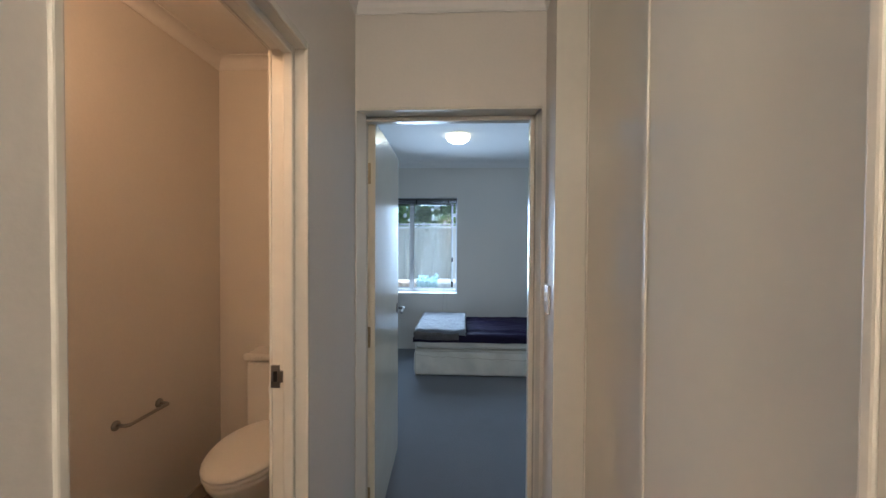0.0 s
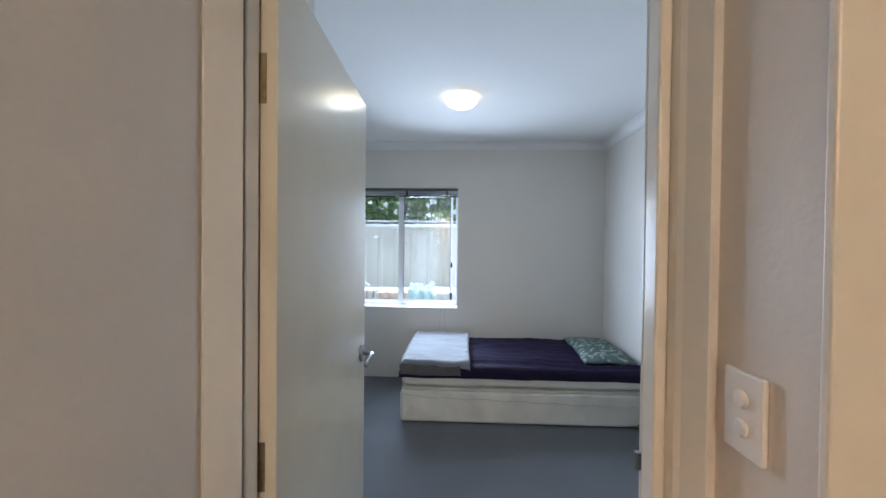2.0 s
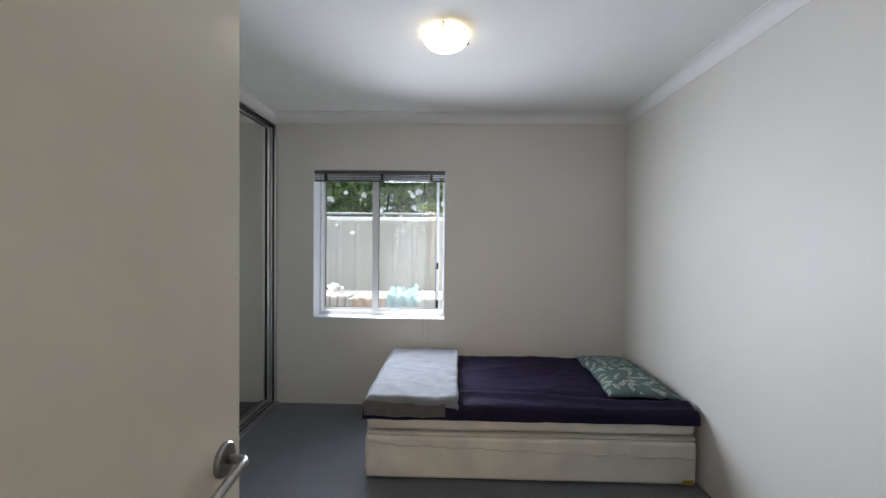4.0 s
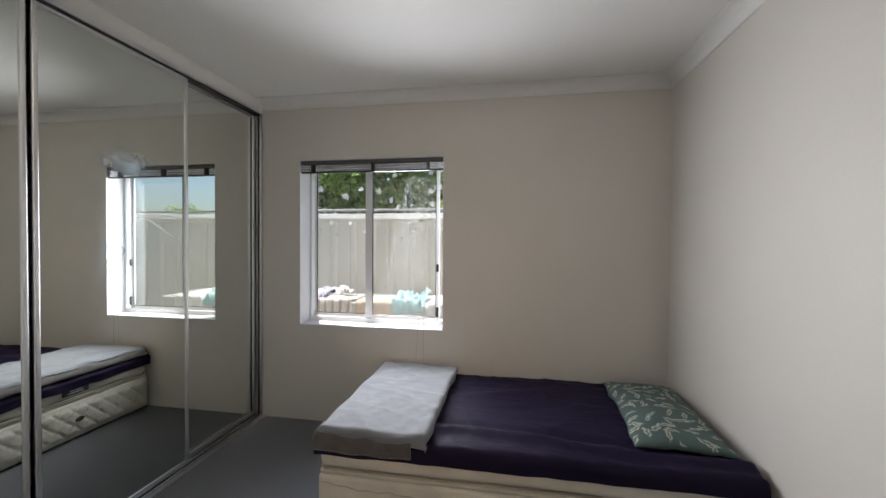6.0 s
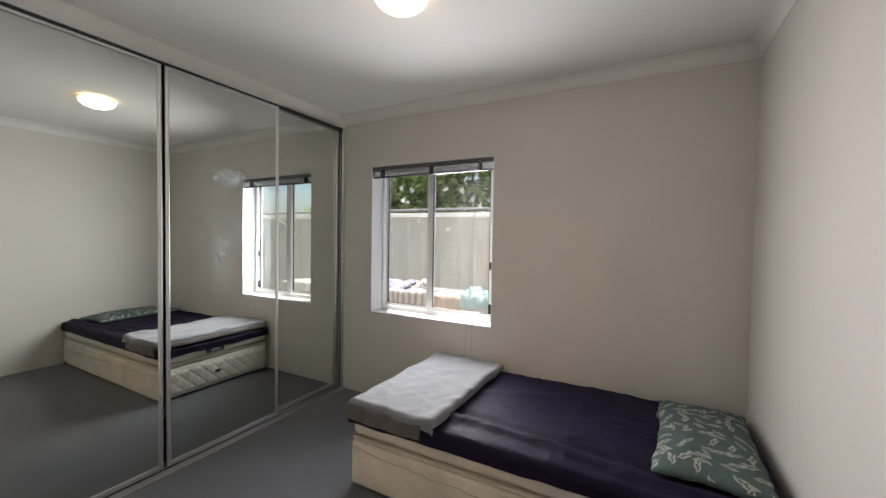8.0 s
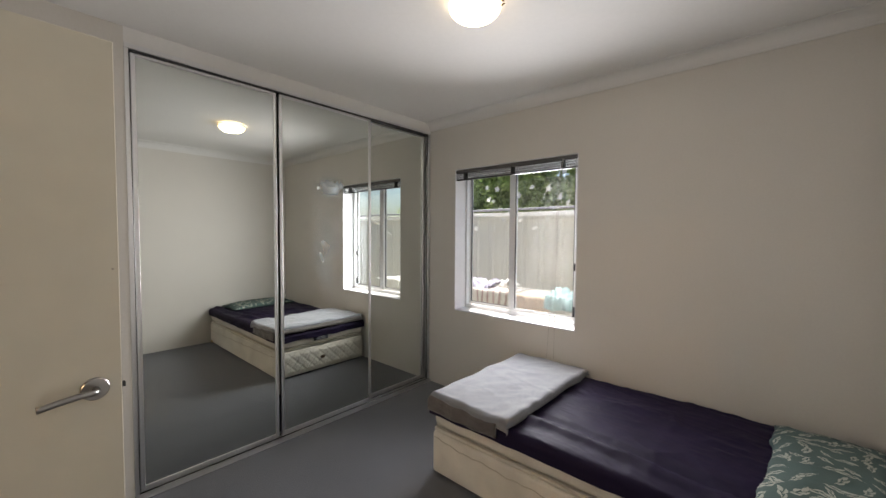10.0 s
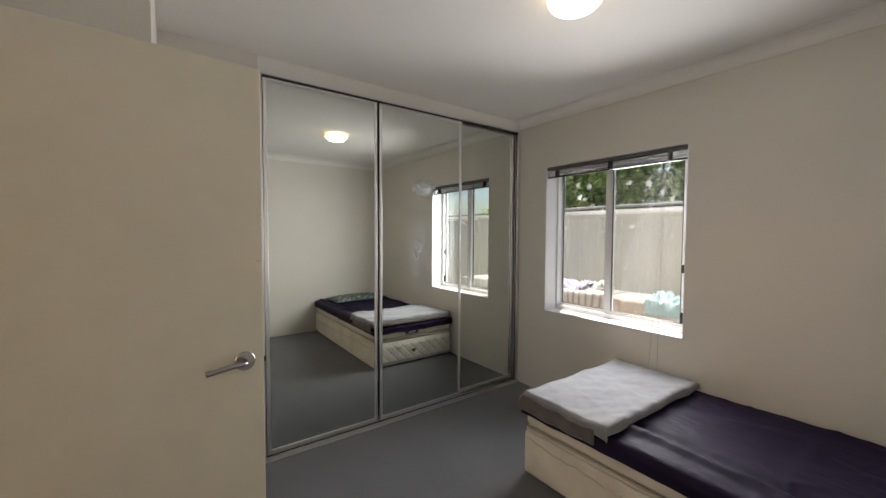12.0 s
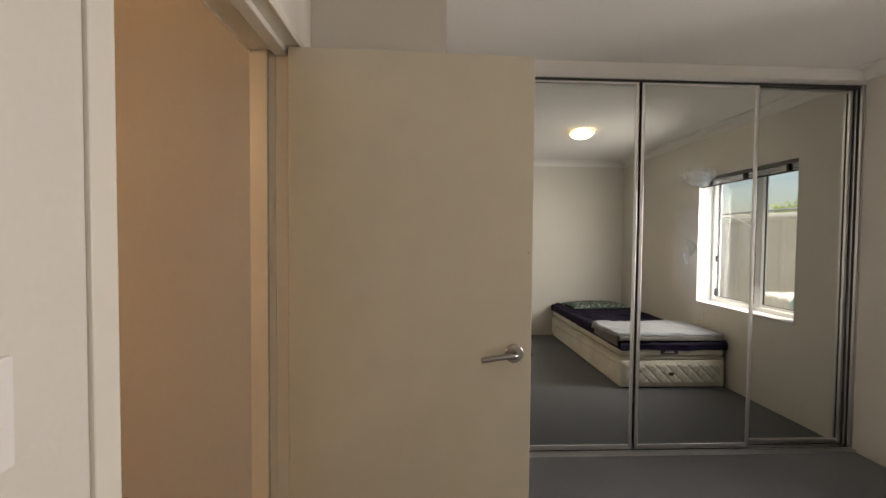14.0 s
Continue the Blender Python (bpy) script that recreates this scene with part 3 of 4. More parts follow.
# ---- window ----
win = thing("window_1", (0, FW, 0), "white aluminium sliding window set deep in its reveal", "window", kind="structure")
part("sill_board", boxed(WX0 + 0.003, WX1 - 0.003, -0.006, 0.15, WZ0 + 0.001, WZ0 + 0.012, bevel=0.003), SILL, win)
part("reveal_lining", boxed(WX0 + 0.0005, WX0 + 0.005, -0.001, 0.15, WZ0 + 0.012, WZ1 - 0.006), SILL, win)
part("reveal_lining", boxed(WX1 - 0.005, WX1 - 0.0005, -0.001, 0.15, WZ0 + 0.012, WZ1 - 0.006), SILL, win)
part("reveal_lining", boxed(WX0 + 0.001, WX1 - 0.001, -0.001, 0.15, WZ1 - 0.005, WZ1 - 0.0005), SILL, win)
fx0, fx1, fz0, fz1 = WX0 + 0.005, WX1 - 0.005, WZ0 + 0.012, WZ1 - 0.006
part("frame_side", boxed(fx0, fx0 + 0.020, 0.15, 0.235, fz0, fz1, bevel=0.003), WHITEFRAME, win)
part("frame_side", boxed(fx1 - 0.022, fx1, 0.15, 0.235, fz0, fz1, bevel=0.003), WHITEFRAME, win)
part("frame_sill", boxed(fx0 + 0.020, fx1 - 0.022, 0.15, 0.235, fz0, fz0 + 0.034, bevel=0.003), WHITEFRAME, win)
part("frame_head", boxed(fx0 + 0.020, fx1 - 0.022, 0.15, 0.235, fz1 - 0.034, fz1, bevel=0.003), WHITEFRAME, win)


def sash(x0, x1, y, wl, wr, label, glass):
    z0, z1 = fz0 + 0.034, fz1 - 0.034
    sh = part("sash", box(boxed(x0, x0 + wl, y, y + 0.028, z0, z1, bevel=0.003), x1 - wr, x1, y, y + 0.028, z0, z1, bevel=0.003), WHITEFRAME, win, label)
    part("sash_rail", boxed(x0 + wl, x1 - wr, y + 0.002, y + 0.026, z0, z0 + 0.024, bevel=0.003), WHITEFRAME, sh)
    part("sash_rail", boxed(x0 + wl, x1 - wr, y + 0.002, y + 0.026, z1 - 0.024, z1, bevel=0.003), WHITEFRAME, sh)
    for a, b in ((x0 + wl, x0 + wl + 0.003), (x1 - wr - 0.003, x1 - wr)):
        part("gasket", boxed(a, b, y - 0.001, y + 0.014, z0 + 0.024, z1 - 0.024), BLACK, sh)
    part("gasket", boxed(x0 + wl, x1 - wr, y + 0.0005, y + 0.014, z0 + 0.024, z0 + 0.027), BLACK, sh)
    p = part("pane", boxed(x0 + wl - 0.004, x1 - wr + 0.004, y + 0.012, y + 0.016, z0 + 0.020, z1 - 0.020), glass, sh)
    p.visible_shadow = False
    return sh


sash(fx0 + 0.020, 0.018, 0.198, 0.018, 0.036, "fixed white framed pane", GLASS)
slider = sash(-0.028, 0.585, 0.162, 0.060, 0.026, "sliding white framed pane, left slightly open", GLASS_DUSTY)
part("latch", boxed(0.563, 0.583, 0.146, 0.162, 1.19, 1.25, bevel=0.004), BLACK, slider, "small black window latch")
part("lock", boxed(0.560, 0.584, 0.146, 0.162, 0.83, 0.91, bevel=0.004), BLACK, slider, "black sash lock")

# ---- blind, drawn up ----
blind = thing("venetian_blind", (0.065, FW + 0.024, WZ1 - 0.006), "dark metal venetian blind drawn up tight at the window head", "blind")
bw = (WX1 - WX0) / 2 - 0.004
part("head_rail", boxed(-bw, bw, -0.019, 0.019, -0.030, -0.002, bevel=0.002), RAILGREY, blind, "grey steel head rail")
for i in range(9):
    z = -0.036 - i * 0.0054
    bm = boxed(-bw + 0.003, bw - 0.003, -0.0135, 0.0135, z - 0.0008, z + 0.0008)
    bmesh.ops.subdivide_edges(bm, edges=[e for e in bm.edges if abs((e.verts[0].co - e.verts[1].co).x) > 0.5], cuts=12, use_grid_fill=True)
    for v in bm.verts:
        v.co.z += 0.0022 * math.sin(v.co.x * 6 + i * 1.7) + (0.0035 if v.co.y > 0 else -0.0025)
        v.co.y += 0.004 * math.sin(i * 2.3)
    part("slat", bm, BLIND, blind)
part("bottom_rail", boxed(-bw + 0.003, bw - 0.003, -0.013, 0.013, -0.096, -0.085, bevel=0.002), BLIND, blind)
for x in (-bw + 0.10, 0.02, bw - 0.12):
    part("ladder_bracket", boxed(x - 0.010, x + 0.010, -0.0195, 0.0200, -0.086, -0.030, bevel=0.002), BLIND, blind)
for k, x in enumerate((bw - 0.115, bw - 0.107)):
    pts = []
    for i in range(15):
        f = i / 14
        pts.append((x + (k - 0.5) * 0.05 * f * f - 0.05 * f, -0.024 - (0.055 if f > 0.1 else 0.055 * f / 0.1), -0.02 - 1.50 * f))
    part("cord", tube(bmesh.new(), pts, 0.0013, 6), CORD, blind)

# ---- ceiling lamp ----
LPX, LPY = 0.66, 3.84
light = thing("ceiling_lamp", (LPX, LPY, H), "lit round opal glass ceiling lamp held by three clips", "ceiling lamp")
light.scale = (0.92, 0.92, 0.92)
part("base_plate", revolve(bmesh.new(), [(0.095, -0.021), (0.10, -0.017), (0.10, 0.0)], 40), WHITEFRAME, light)
dome = [(0.012 + 0.120 * math.sin(k * math.pi / 20), -0.022 - 0.066 * math.cos(k * math.pi / 20)) for k in range(11)]
part("glass_dome", revolve(bmesh.new(), [(0.001, -0.0885)] + dome + [(0.134, -0.018)], 48), LAMP_GLASS, light, "glowing opal glass bowl", smooth=True)
for k in range(3):
    a = radians(25 + 120 * k)
    c, s_ = math.cos(a), math.sin(a)
    part("clip", tube(bmesh.new(), [(0.10 * c, 0.10 * s_, -0.004), (0.144 * c, 0.144 * s_, -0.012), (0.148 * c, 0.148 * s_, -0.026), (0.132 * c, 0.132 * s_, -0.036)], 0.0045, 8), OVAL, light)


# ---- bed ----
def fold(d, r):
    if d <= 0:
        return 0.0, 0.0
    if d < r * math.pi / 2:
        return r * math.sin(d / r), r * (1 - math.cos(d / r))
    return r, r + d - r * math.pi / 2


def draped(x0, x1, y0, y1, top, r, drop, nx, ny, shape):
    """A cloth laid over a box; drop: how far it hangs at x0, x1, y0, y1; shape(x, y, hang) gives (dx, dy, dz)."""
    bm = bmesh.new()
    arc = r * math.pi / 2
    lo_x, hi_x = x0 + r - (arc + drop[0] if drop[0] else 0), x1 - r + (arc + drop[1] if drop[1] else 0)
    lo_y, hi_y = y0 + r - (arc + drop[2] if drop[2] else 0), y1 - r + (arc + drop[3] if drop[3] else 0)
    grid = []
    for j in range(ny + 1):
        row = []
        v = lo_y + (hi_y - lo_y) * j / ny
        for i in range(nx + 1):
            u = lo_x + (hi_x - lo_x) * i / nx
            ax, dx = fold(x0 + r - u, r)
            bx, ex = fold(u - x1 + r, r)
            ay, dy = fold(y0 + r - v, r)
            by, ey = fold(v - y1 + r, r)
            px = min(max(u, x0 + r), x1 - r) - ax + bx
            py = min(max(v, y0 + r), y1 - r) - ay + by
            hang = max(dx, ex, dy, ey)
            wx, wy, wz = shape(px, py, hang)
            row.append(bm.verts.new((px + wx, py + wy, top - hang + wz)))
        grid.append(row)
    for j in range(ny):
        for i in range(nx):
            bm.faces.new((grid[j][i], grid[j][i + 1], grid[j + 1][i + 1], grid[j + 1][i]))
    bmesh.ops.recalc_face_normals(bm, faces=bm.faces)
    return bm


def thicken(ob, t):
    md = ob.modifiers.new("thickness", "SOLIDIFY")
    md.thickness, md.offset = t, -1
    return ob


BX0, BX1, BY0, BY1 = 0.195, 2.170, 4.062, 5.085
base = thing("bed_base", (0, 0, 0), "low cream fabric divan base with quilted foot end on the carpet", "bed base")
part("body", boxed(BX0, BX1, BY0, BY1, 0.012, 0.270, bevel=0.022, seg=4), TICKING, base)


def quilt_panel(y0, y1, z0, z1, x, depth, step):
    bm = bmesh.new()
    ny, nz = 120, 24
    grid = []
    for k in range(nz + 1):
        row = []
        z = z0 + (z1 - z0) * k / nz
        for i in range(ny + 1):
            y = y0 + (y1 - y0) * i / ny
            a = abs(((y + z) / step) % 1 - 0.5) * 2
            b = abs(((y - z) / step) % 1 - 0.5) * 2
            h = (1 - a ** 6) * (1 - b ** 6)
            edge = min(1, min(y - y0, y1 - y) / 0.03, min(z - z0, z1 - z) / 0.03)
            row.append(bm.verts.new((x - depth * (h ** 0.5) * max(edge, 0) - 0.001, y, z)))
        grid.append(row)
    for k in range(nz):
        for i in range(ny):
            bm.faces.new((grid[k][i], grid[k + 1][i], grid[k + 1][i + 1], grid[k][i + 1]))
    return bm


part("quilted_end", quilt_panel(BY0 + 0.025, BY1 - 0.025, 0.035, 0.252, BX0, 0.013, 0.105), TICKING, base, "diamond quilted cream fabric", smooth=True)
badge = oval_loft(bmesh.new(), [(0, 0.030, 0.017, 0.017, 0), (0.004, 0.030, 0.017, 0.017, 0), (0.006, 0.026, 0.014, 0.014, 0)], 24)
badge.transform(Matrix.Translation((BX0 - 0.010, 4.55, 0.145)) @ Matrix.Rotation(radians(-90), 4, "Y") @ Matrix.Rotation(radians(90), 4, "Z"))
part("badge", badge, OVAL, base, "small oval bronze badge")
part("corner_tag", boxed(2.085, 2.15, BY0 - 0.003, BY0 + 0.01, 0.016, 0.046, bevel=0.002), OCHRETAG, base, "worn ochre tag at the corner")
for x in (BX0 + 0.08, BX1 - 0.08):
    for y in (BY0 + 0.08, BY1 - 0.08):
        part("foot", rod((x, y, 0.0), (x, y, 0.02), 0.02), BLACK, base)
seam = [(BX0 + 0.02 + (BX1 - BX0 - 0.04) * i / 60, BY0 - 0.001, 0.222 - 0.052 * (i / 60) + 0.014 * math.exp(-i / 2.0) + 0.004 * math.sin(i * 1.9) + 0.004 * math.sin(i * 0.7)) for i in range(61)]
part("seam", tube(bmesh.new(), seam, 0.0028, 6), PIPING, base, "wavering brown seam in the fabric")

mat_ = thing("mattress", (0, 0, 0.270), "cream quilted mattress with a pillow top and corded edges", "mattress")


def soft(x0, x1, y0, y1, z0, z1, r, amp, seed):
    bm = boxed(x0, x1, y0, y1, z0, z1)
    bmesh.ops.subdivide_edges(bm, edges=[e for e in bm.edges if abs((e.verts[0].co - e.verts[1].co).x) > 0.5], cuts=40, use_grid_fill=True)
    bmesh.ops.subdivide_edges(bm, edges=[e for e in bm.edges if abs((e.verts[0].co - e.verts[1].co).y) > 0.5], cuts=22, use_grid_fill=True)
    sharp = [e for e in bm.edges if len(e.link_faces) == 2 and e.calc_face_angle(0) > 1.0]
    bmesh.ops.bevel(bm, geom=sharp, offset=r, segments=4, profile=0.5, affect="EDGES")
    for v in bm.verts:
        n = noise.noise(Vector((v.co.x * 5 + seed, v.co.y * 5, v.co.z * 9)))
        v.co.z += amp * n
        v.co.y += amp * 0.8 * noise.noise(Vector((v.co.x * 6, seed, v.co.z * 12)))
    return bm


part("core", soft(BX0 + 0.008, BX1 - 0.005, BY0 + 0.008, BY1 - 0.004, 0.002, 0.024, 0.010, 0.002, 1.0), TICKING, mat_, smooth=True)
part("pillow_top", soft(BX0 + 0.003, BX1 - 0.004, BY0 + 0.003, BY1 - 0.003, 0.027, 0.158, 0.040, 0.004, 4.0), TICKING, mat_, smooth=True)


def edge_loop(z, inset):
    pts, r = [], 0.06
    cs = ((BX1 - inset - r, BY1 - inset - r, 0), (BX0 + inset + r, BY1 - inset - r, 90), (BX0 + inset + r, BY0 + inset + r, 180), (BX1 - inset - r, BY0 + inset + r, 270))
    for cx, cy, a0 in cs:
        for k in range(7):
            a = radians(a0 + 15 * k)
            pts.append((cx + r * math.cos(a), cy + r * math.sin(a), z + 0.003 * math.sin(cx * 7 + k)))
    pts.append(pts[0])
    return pts


part("piping", tube(bmesh.new(), edge_loop(0.026, 0.004), 0.0050, 8), PIPING, mat_, smooth=True)
tag = part("label", boxed(BX0 - 0.006, BX0 + 0.003, 4.45, 4.615, 0.060, 0.104, bevel=0.001), LABEL, mat_, "dark woven label with unreadable writing")
for z, a, b in ((0.090, 4.49, 4.57), (0.075, 4.48, 4.58)):
    part("stitched_line", boxed(BX0 - 0.0075, BX0 - 0.0055, a, b, z - 0.003, z + 0.003), STITCH, tag)


def sheet_shape(x, y, hang):
    k = Vector((x, y, 0))
    w = 0.009 * noise.noise(k * 2.3) + 0.007 * noise.noise(Vector((x * 3 + y * 9, y * 4 - x * 2, 2)))
    front = math.exp(-((y - BY0 - 0.13 - 0.05 * math.sin(x * 2.2)) / 0.035) ** 2)
    w += 0.019 * front - 0.015 * math.exp(-((y - BY0 - 0.22 - 0.05 * math.sin(x * 2.2)) / 0.03) ** 2)
    crease = 0.05 * max(0, noise.noise(Vector((x * 2.5 - y * 7, x + y * 2, 7)))) ** 2 + 0.03 * max(0, noise.noise(Vector((x * 9 + y * 3, y * 5 - x * 2, 17)))) ** 3
    for a, b, c, d, amp in ((1.3, 6.0, 1.0, 3, 0.007), (4.2, 3.0, 1.6, 11, 0.006), (0.8, 9.0, 2.0, 23, 0.005)):
        lines = noise.noise(Vector((x * a + y * b, (x - y) * c, d)))
        crease += amp * (1 - min(1.0, abs(lines) * 3.2)) ** 3 * (0.5 + noise.noise(Vector((x * 1.7, y * 1.7, d + 5))))
    for a, b, c, d, amp in ((9.0, 14.0, 4.0, 41, 0.0032), (15.0, -6.0, 5.0, 47, 0.0028), (3.0, 22.0, 3.0, 53, 0.0030)):
        lines = noise.noise(Vector((x * a + y * b, (x - y) * c, d)))
        crease += amp * (1 - min(1.0, abs(lines) * 2.6)) ** 2 * max(0.0, 0.55 + 1.3 * noise.noise(Vector((x * 2.6, y * 2.6, d))))
    if hang > 0.02 and x < BX0 + 0.03:
        return (-0.012 * math.sin(min(1.0, hang / 0.05) * 2.2) + 0.008 * noise.noise(Vector((y * 9, hang * 16, 5))), 0.0, 0.010 * noise.noise(Vector((y * 5, 2, 9))))
    if hang > 0.02:
        return (0.0, -0.004 + 0.007 * noise.noise(Vector((x * 9, hang * 14, 3))), 0.006 * noise.noise(Vector((x * 4, y * 4, 9))))
    return (0, 0, w + crease)


sheet = thing("fitted_sheet", (0, 0, 0.270), "creased dark purple fitted sheet stretched over the mattress", "sheet")
part("cloth", draped(BX0 - 0.004, BX1 + 0.004, BY0 - 0.006, BY1 + 0.004, 0.187, 0.03, (0.056, 0.05, 0.052, 0.05), 210, 130, sheet_shape), SATIN, sheet, smooth=True)


# ---- folded blanket ----
def blanket_shape(seed, rise):
    """rise: how much shorter the cloth hangs at its outer end than at its inner one."""
    def shape(x, y, hang):
        w = 0.008 * noise.noise(Vector((x * 4 + seed, y * 3.2, seed))) + 0.005 * noise.noise(Vector((x * 11 - y * 5, y * 6, seed)))
        ridge = max(0.0, noise.noise(Vector((x * 5 + y * 2.5, y * 2 - x * 3, seed + 4)))) ** 2
        w += 0.012 * ridge + 0.0015 * noise.noise(Vector((x * 24, y * 22, seed)))
        for a, b, d, amp in ((3.0, 5.5, 31, 0.0035), (7.0, 2.0, 37, 0.002), (13.0, 9.0, 43, 0.001), (4.0, -3.0, 49, 0.0025)):
            w += amp * (1 - min(1.0, abs(noise.noise(Vector((x * a + y * b, (y - x) * 1.6, d)))) * 3)) ** 3
        lip = 0.016 * math.exp(-((x - 0.735) / 0.05) ** 2) * (0.4 + noise.noise(Vector((y * 9, seed, 2))))
        side = 0.012 * noise.noise(Vector((y * 5, seed, 5))) + 0.028 * (y - 4.1) * (0.6 if x > 0.45 else 0.0)
        if hang > 0.015:
            f = min(1.0, max(0.0, (x - 0.2) / 0.5))
            up = (hang - 0.015) * rise * (1 - f)
            return (side + 0.01 * noise.noise(Vector((x * 6, y * 6, seed))), -0.004 + 0.010 * noise.noise(Vector((x * 10, hang * 10, seed))), up + 0.010 * noise.noise(Vector((x * 7, 1, seed))))
        return (side, 0.0, w + lip)
    return shape


blanket = thing("folded_blanket", (0, 0, 0.466), "folded pale grey fleece blanket lying across the foot of the bed", "blanket")
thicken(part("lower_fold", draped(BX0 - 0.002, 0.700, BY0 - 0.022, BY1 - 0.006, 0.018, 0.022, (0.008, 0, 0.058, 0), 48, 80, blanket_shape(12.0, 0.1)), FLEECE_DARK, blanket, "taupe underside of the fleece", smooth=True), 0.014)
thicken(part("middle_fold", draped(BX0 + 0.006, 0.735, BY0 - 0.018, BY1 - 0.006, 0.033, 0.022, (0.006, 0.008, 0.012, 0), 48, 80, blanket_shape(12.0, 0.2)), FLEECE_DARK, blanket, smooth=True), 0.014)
thicken(part("upper_fold", draped(BX0 + 0.012, 0.752, BY0 - 0.028, BY1 - 0.008, 0.052, 0.022, (0.006, 0.016, 0.036, 0.01), 64, 110, blanket_shape(12.0, 0.95)), FLEECE, blanket, "pale grey brushed face of the fleece", smooth=True), 0.012)

# ---- pillow ----
pl = thing("pillow", (1.945, 4.610, 0.462), "flat pillow in a dark green case printed with pale leaves", "pillow", rz=-3)
PW, PD = 0.212, 0.425


def pillow_height(u, v):
    e = max(0.0, (1 - abs(u) ** 2.6) * (1 - abs(v) ** 2.6))
    return 0.062 * e ** 0.45 + 0.012 * e * max(0.0, noise.noise(Vector((u * 3 + v * 2, v * 5 - u, 12)))) + 0.006 * noise.noise(Vector((u * 2.2, v * 3, 4))) * e


def pillow_place(u, v):
    pin = 1 - 0.05 * (1 - abs(v) ** 2) * abs(u) ** 3 - 0.0
    wave_x = 0.014 * noise.noise(Vector((v * 4.0, u * 1.5, 3))) + 0.006 * noise.noise(Vector((v * 11, u * 2, 8)))
    wave_y = 0.016 * noise.noise(Vector((u * 3.5, v * 1.5, 6))) + 0.006 * noise.noise(Vector((u * 10, v * 2, 2)))
    return u * PW * (1 - 0.05 * (1 - v * v)) + wave_x, v * PD * (1 - 0.05 * (1 - u * u)) * pin + wave_y


def pillow_mesh():
    bm = bmesh.new()
    n, m = 30, 46
    for sgn in (1, -1):
        g = []
        for j in range(m + 1):
            v = -1 + 2 * j / m
            row = []
            for i in range(n + 1):
                u = -1 + 2 * i / n
                x, y = pillow_place(u, v)
                z = 0.012 + (pillow_height(u, v) if sgn > 0 else -0.010 * (1 - u ** 4) * (1 - v ** 4))
                row.append(bm.verts.new((x, y, z)))
            g.append(row)
        for j in range(m):
            for i in range(n):
                f = (g[j][i], g[j][i + 1], g[j + 1][i + 1], g[j + 1][i])
                bm.faces.new(f if sgn > 0 else tuple(reversed(f)))
    bmesh.ops.remove_doubles(bm, verts=bm.verts, dist=0.0004)
    return bm


part("case", pillow_mesh(), PILLOW, pl, smooth=True)


def leaf_print():
    bm = bmesh.new()
    rng = random.Random(5)
    spots = []
    for _ in range(1500):
        u, v = rng.uniform(-0.95, 0.95), rng.uniform(-0.97, 0.97)
        if all((u - a) ** 2 * PW ** 2 + (v - b) ** 2 * PD ** 2 > 0.052 ** 2 for a, b in spots):
            spots.append((u, v))

    def blade(x0, y0, a, ln, wd, curl):
        left, right = [], []
        for i in range(7):
            f = i / 6
            bend = a + curl * f
            w = wd * math.sin(math.pi * (f * 0.96 + 0.03)) ** 0.8
            for lst, sg in ((left, 1), (right, -1)):
                x = x0 + (math.cos(bend) * ln * f - sg * math.sin(bend) * w)
                y = y0 + (math.sin(bend) * ln * f + sg * math.cos(bend) * w)
                u, v = max(-0.985, min(0.985, x / PW)), max(-0.985, min(0.985, y / PD))
                px, py = pillow_place(u, v)
                lst.append(bm.verts.new((px, py, 0.0136 + pillow_height(u, v))))
        for i in range(6):
            bm.faces.new((left[i], right[i], right[i + 1], left[i + 1]))

    for u, v in spots:
        a, size = rng.uniform(0, 6.28), rng.uniform(0.75, 1.15)
        x, y = u * PW, v * PD
        dx, dy = math.cos(a) * size, math.sin(a) * size
        blade(x - dx * 0.03, y - dy * 0.03, a, 0.06 * size, 0.0012, 0.2)
        blade(x + dx * 0.028, y + dy * 0.028, a + 0.1, 0.036 * size, 0.0052 * size, 0.3)
        for k in range(4):
            o = -0.018 + 0.014 * k
            blade(x + dx * o, y + dy * o, a + (0.75 if k % 2 else -0.75), 0.036 * size, 0.0048 * size, -0.5 if k % 2 else 0.5)
    bmesh.ops.recalc_face_normals(bm, faces=bm.faces)
    return bm


tagged(part("leaf_print", leaf_print(), PRINT, pl, "pale printed leaf sprigs"), kind="stuff")

# ---- garden behind the window ----
GZ = -0.10
structure("ground", boxed(-150, 150, FW + 0.24, 300, GZ - 0.1, GZ), PAVING, "pale concrete paved side yard", "ground")
FY = 6.95
fence = thing("steel_fence", (0, FY, GZ), "cream ribbed steel sheet boundary fence", "fence")


def fence_sheet():
    bm = bmesh.new()
    prof = [(0, 0)]
    for k in range(3):
        x = k * 0.26
        prof += [(x + 0.15, 0), (x + 0.175, -0.014), (x + 0.215, -0.014), (x + 0.24, 0)]
    prof.append((0.78, 0))
    outline = prof + [(x, y + 0.003) for x, y in reversed(prof)]
    lo = [bm.verts.new((x, y, 0.04)) for x, y in outline]
    hi = [bm.verts.new((x, y, 1.78)) for x, y in outline]
    for i in range(len(outline)):
        j = (i + 1) % len(outline)
        bm.faces.new((lo[i], lo[j], hi[j], hi[i]))
    return bm


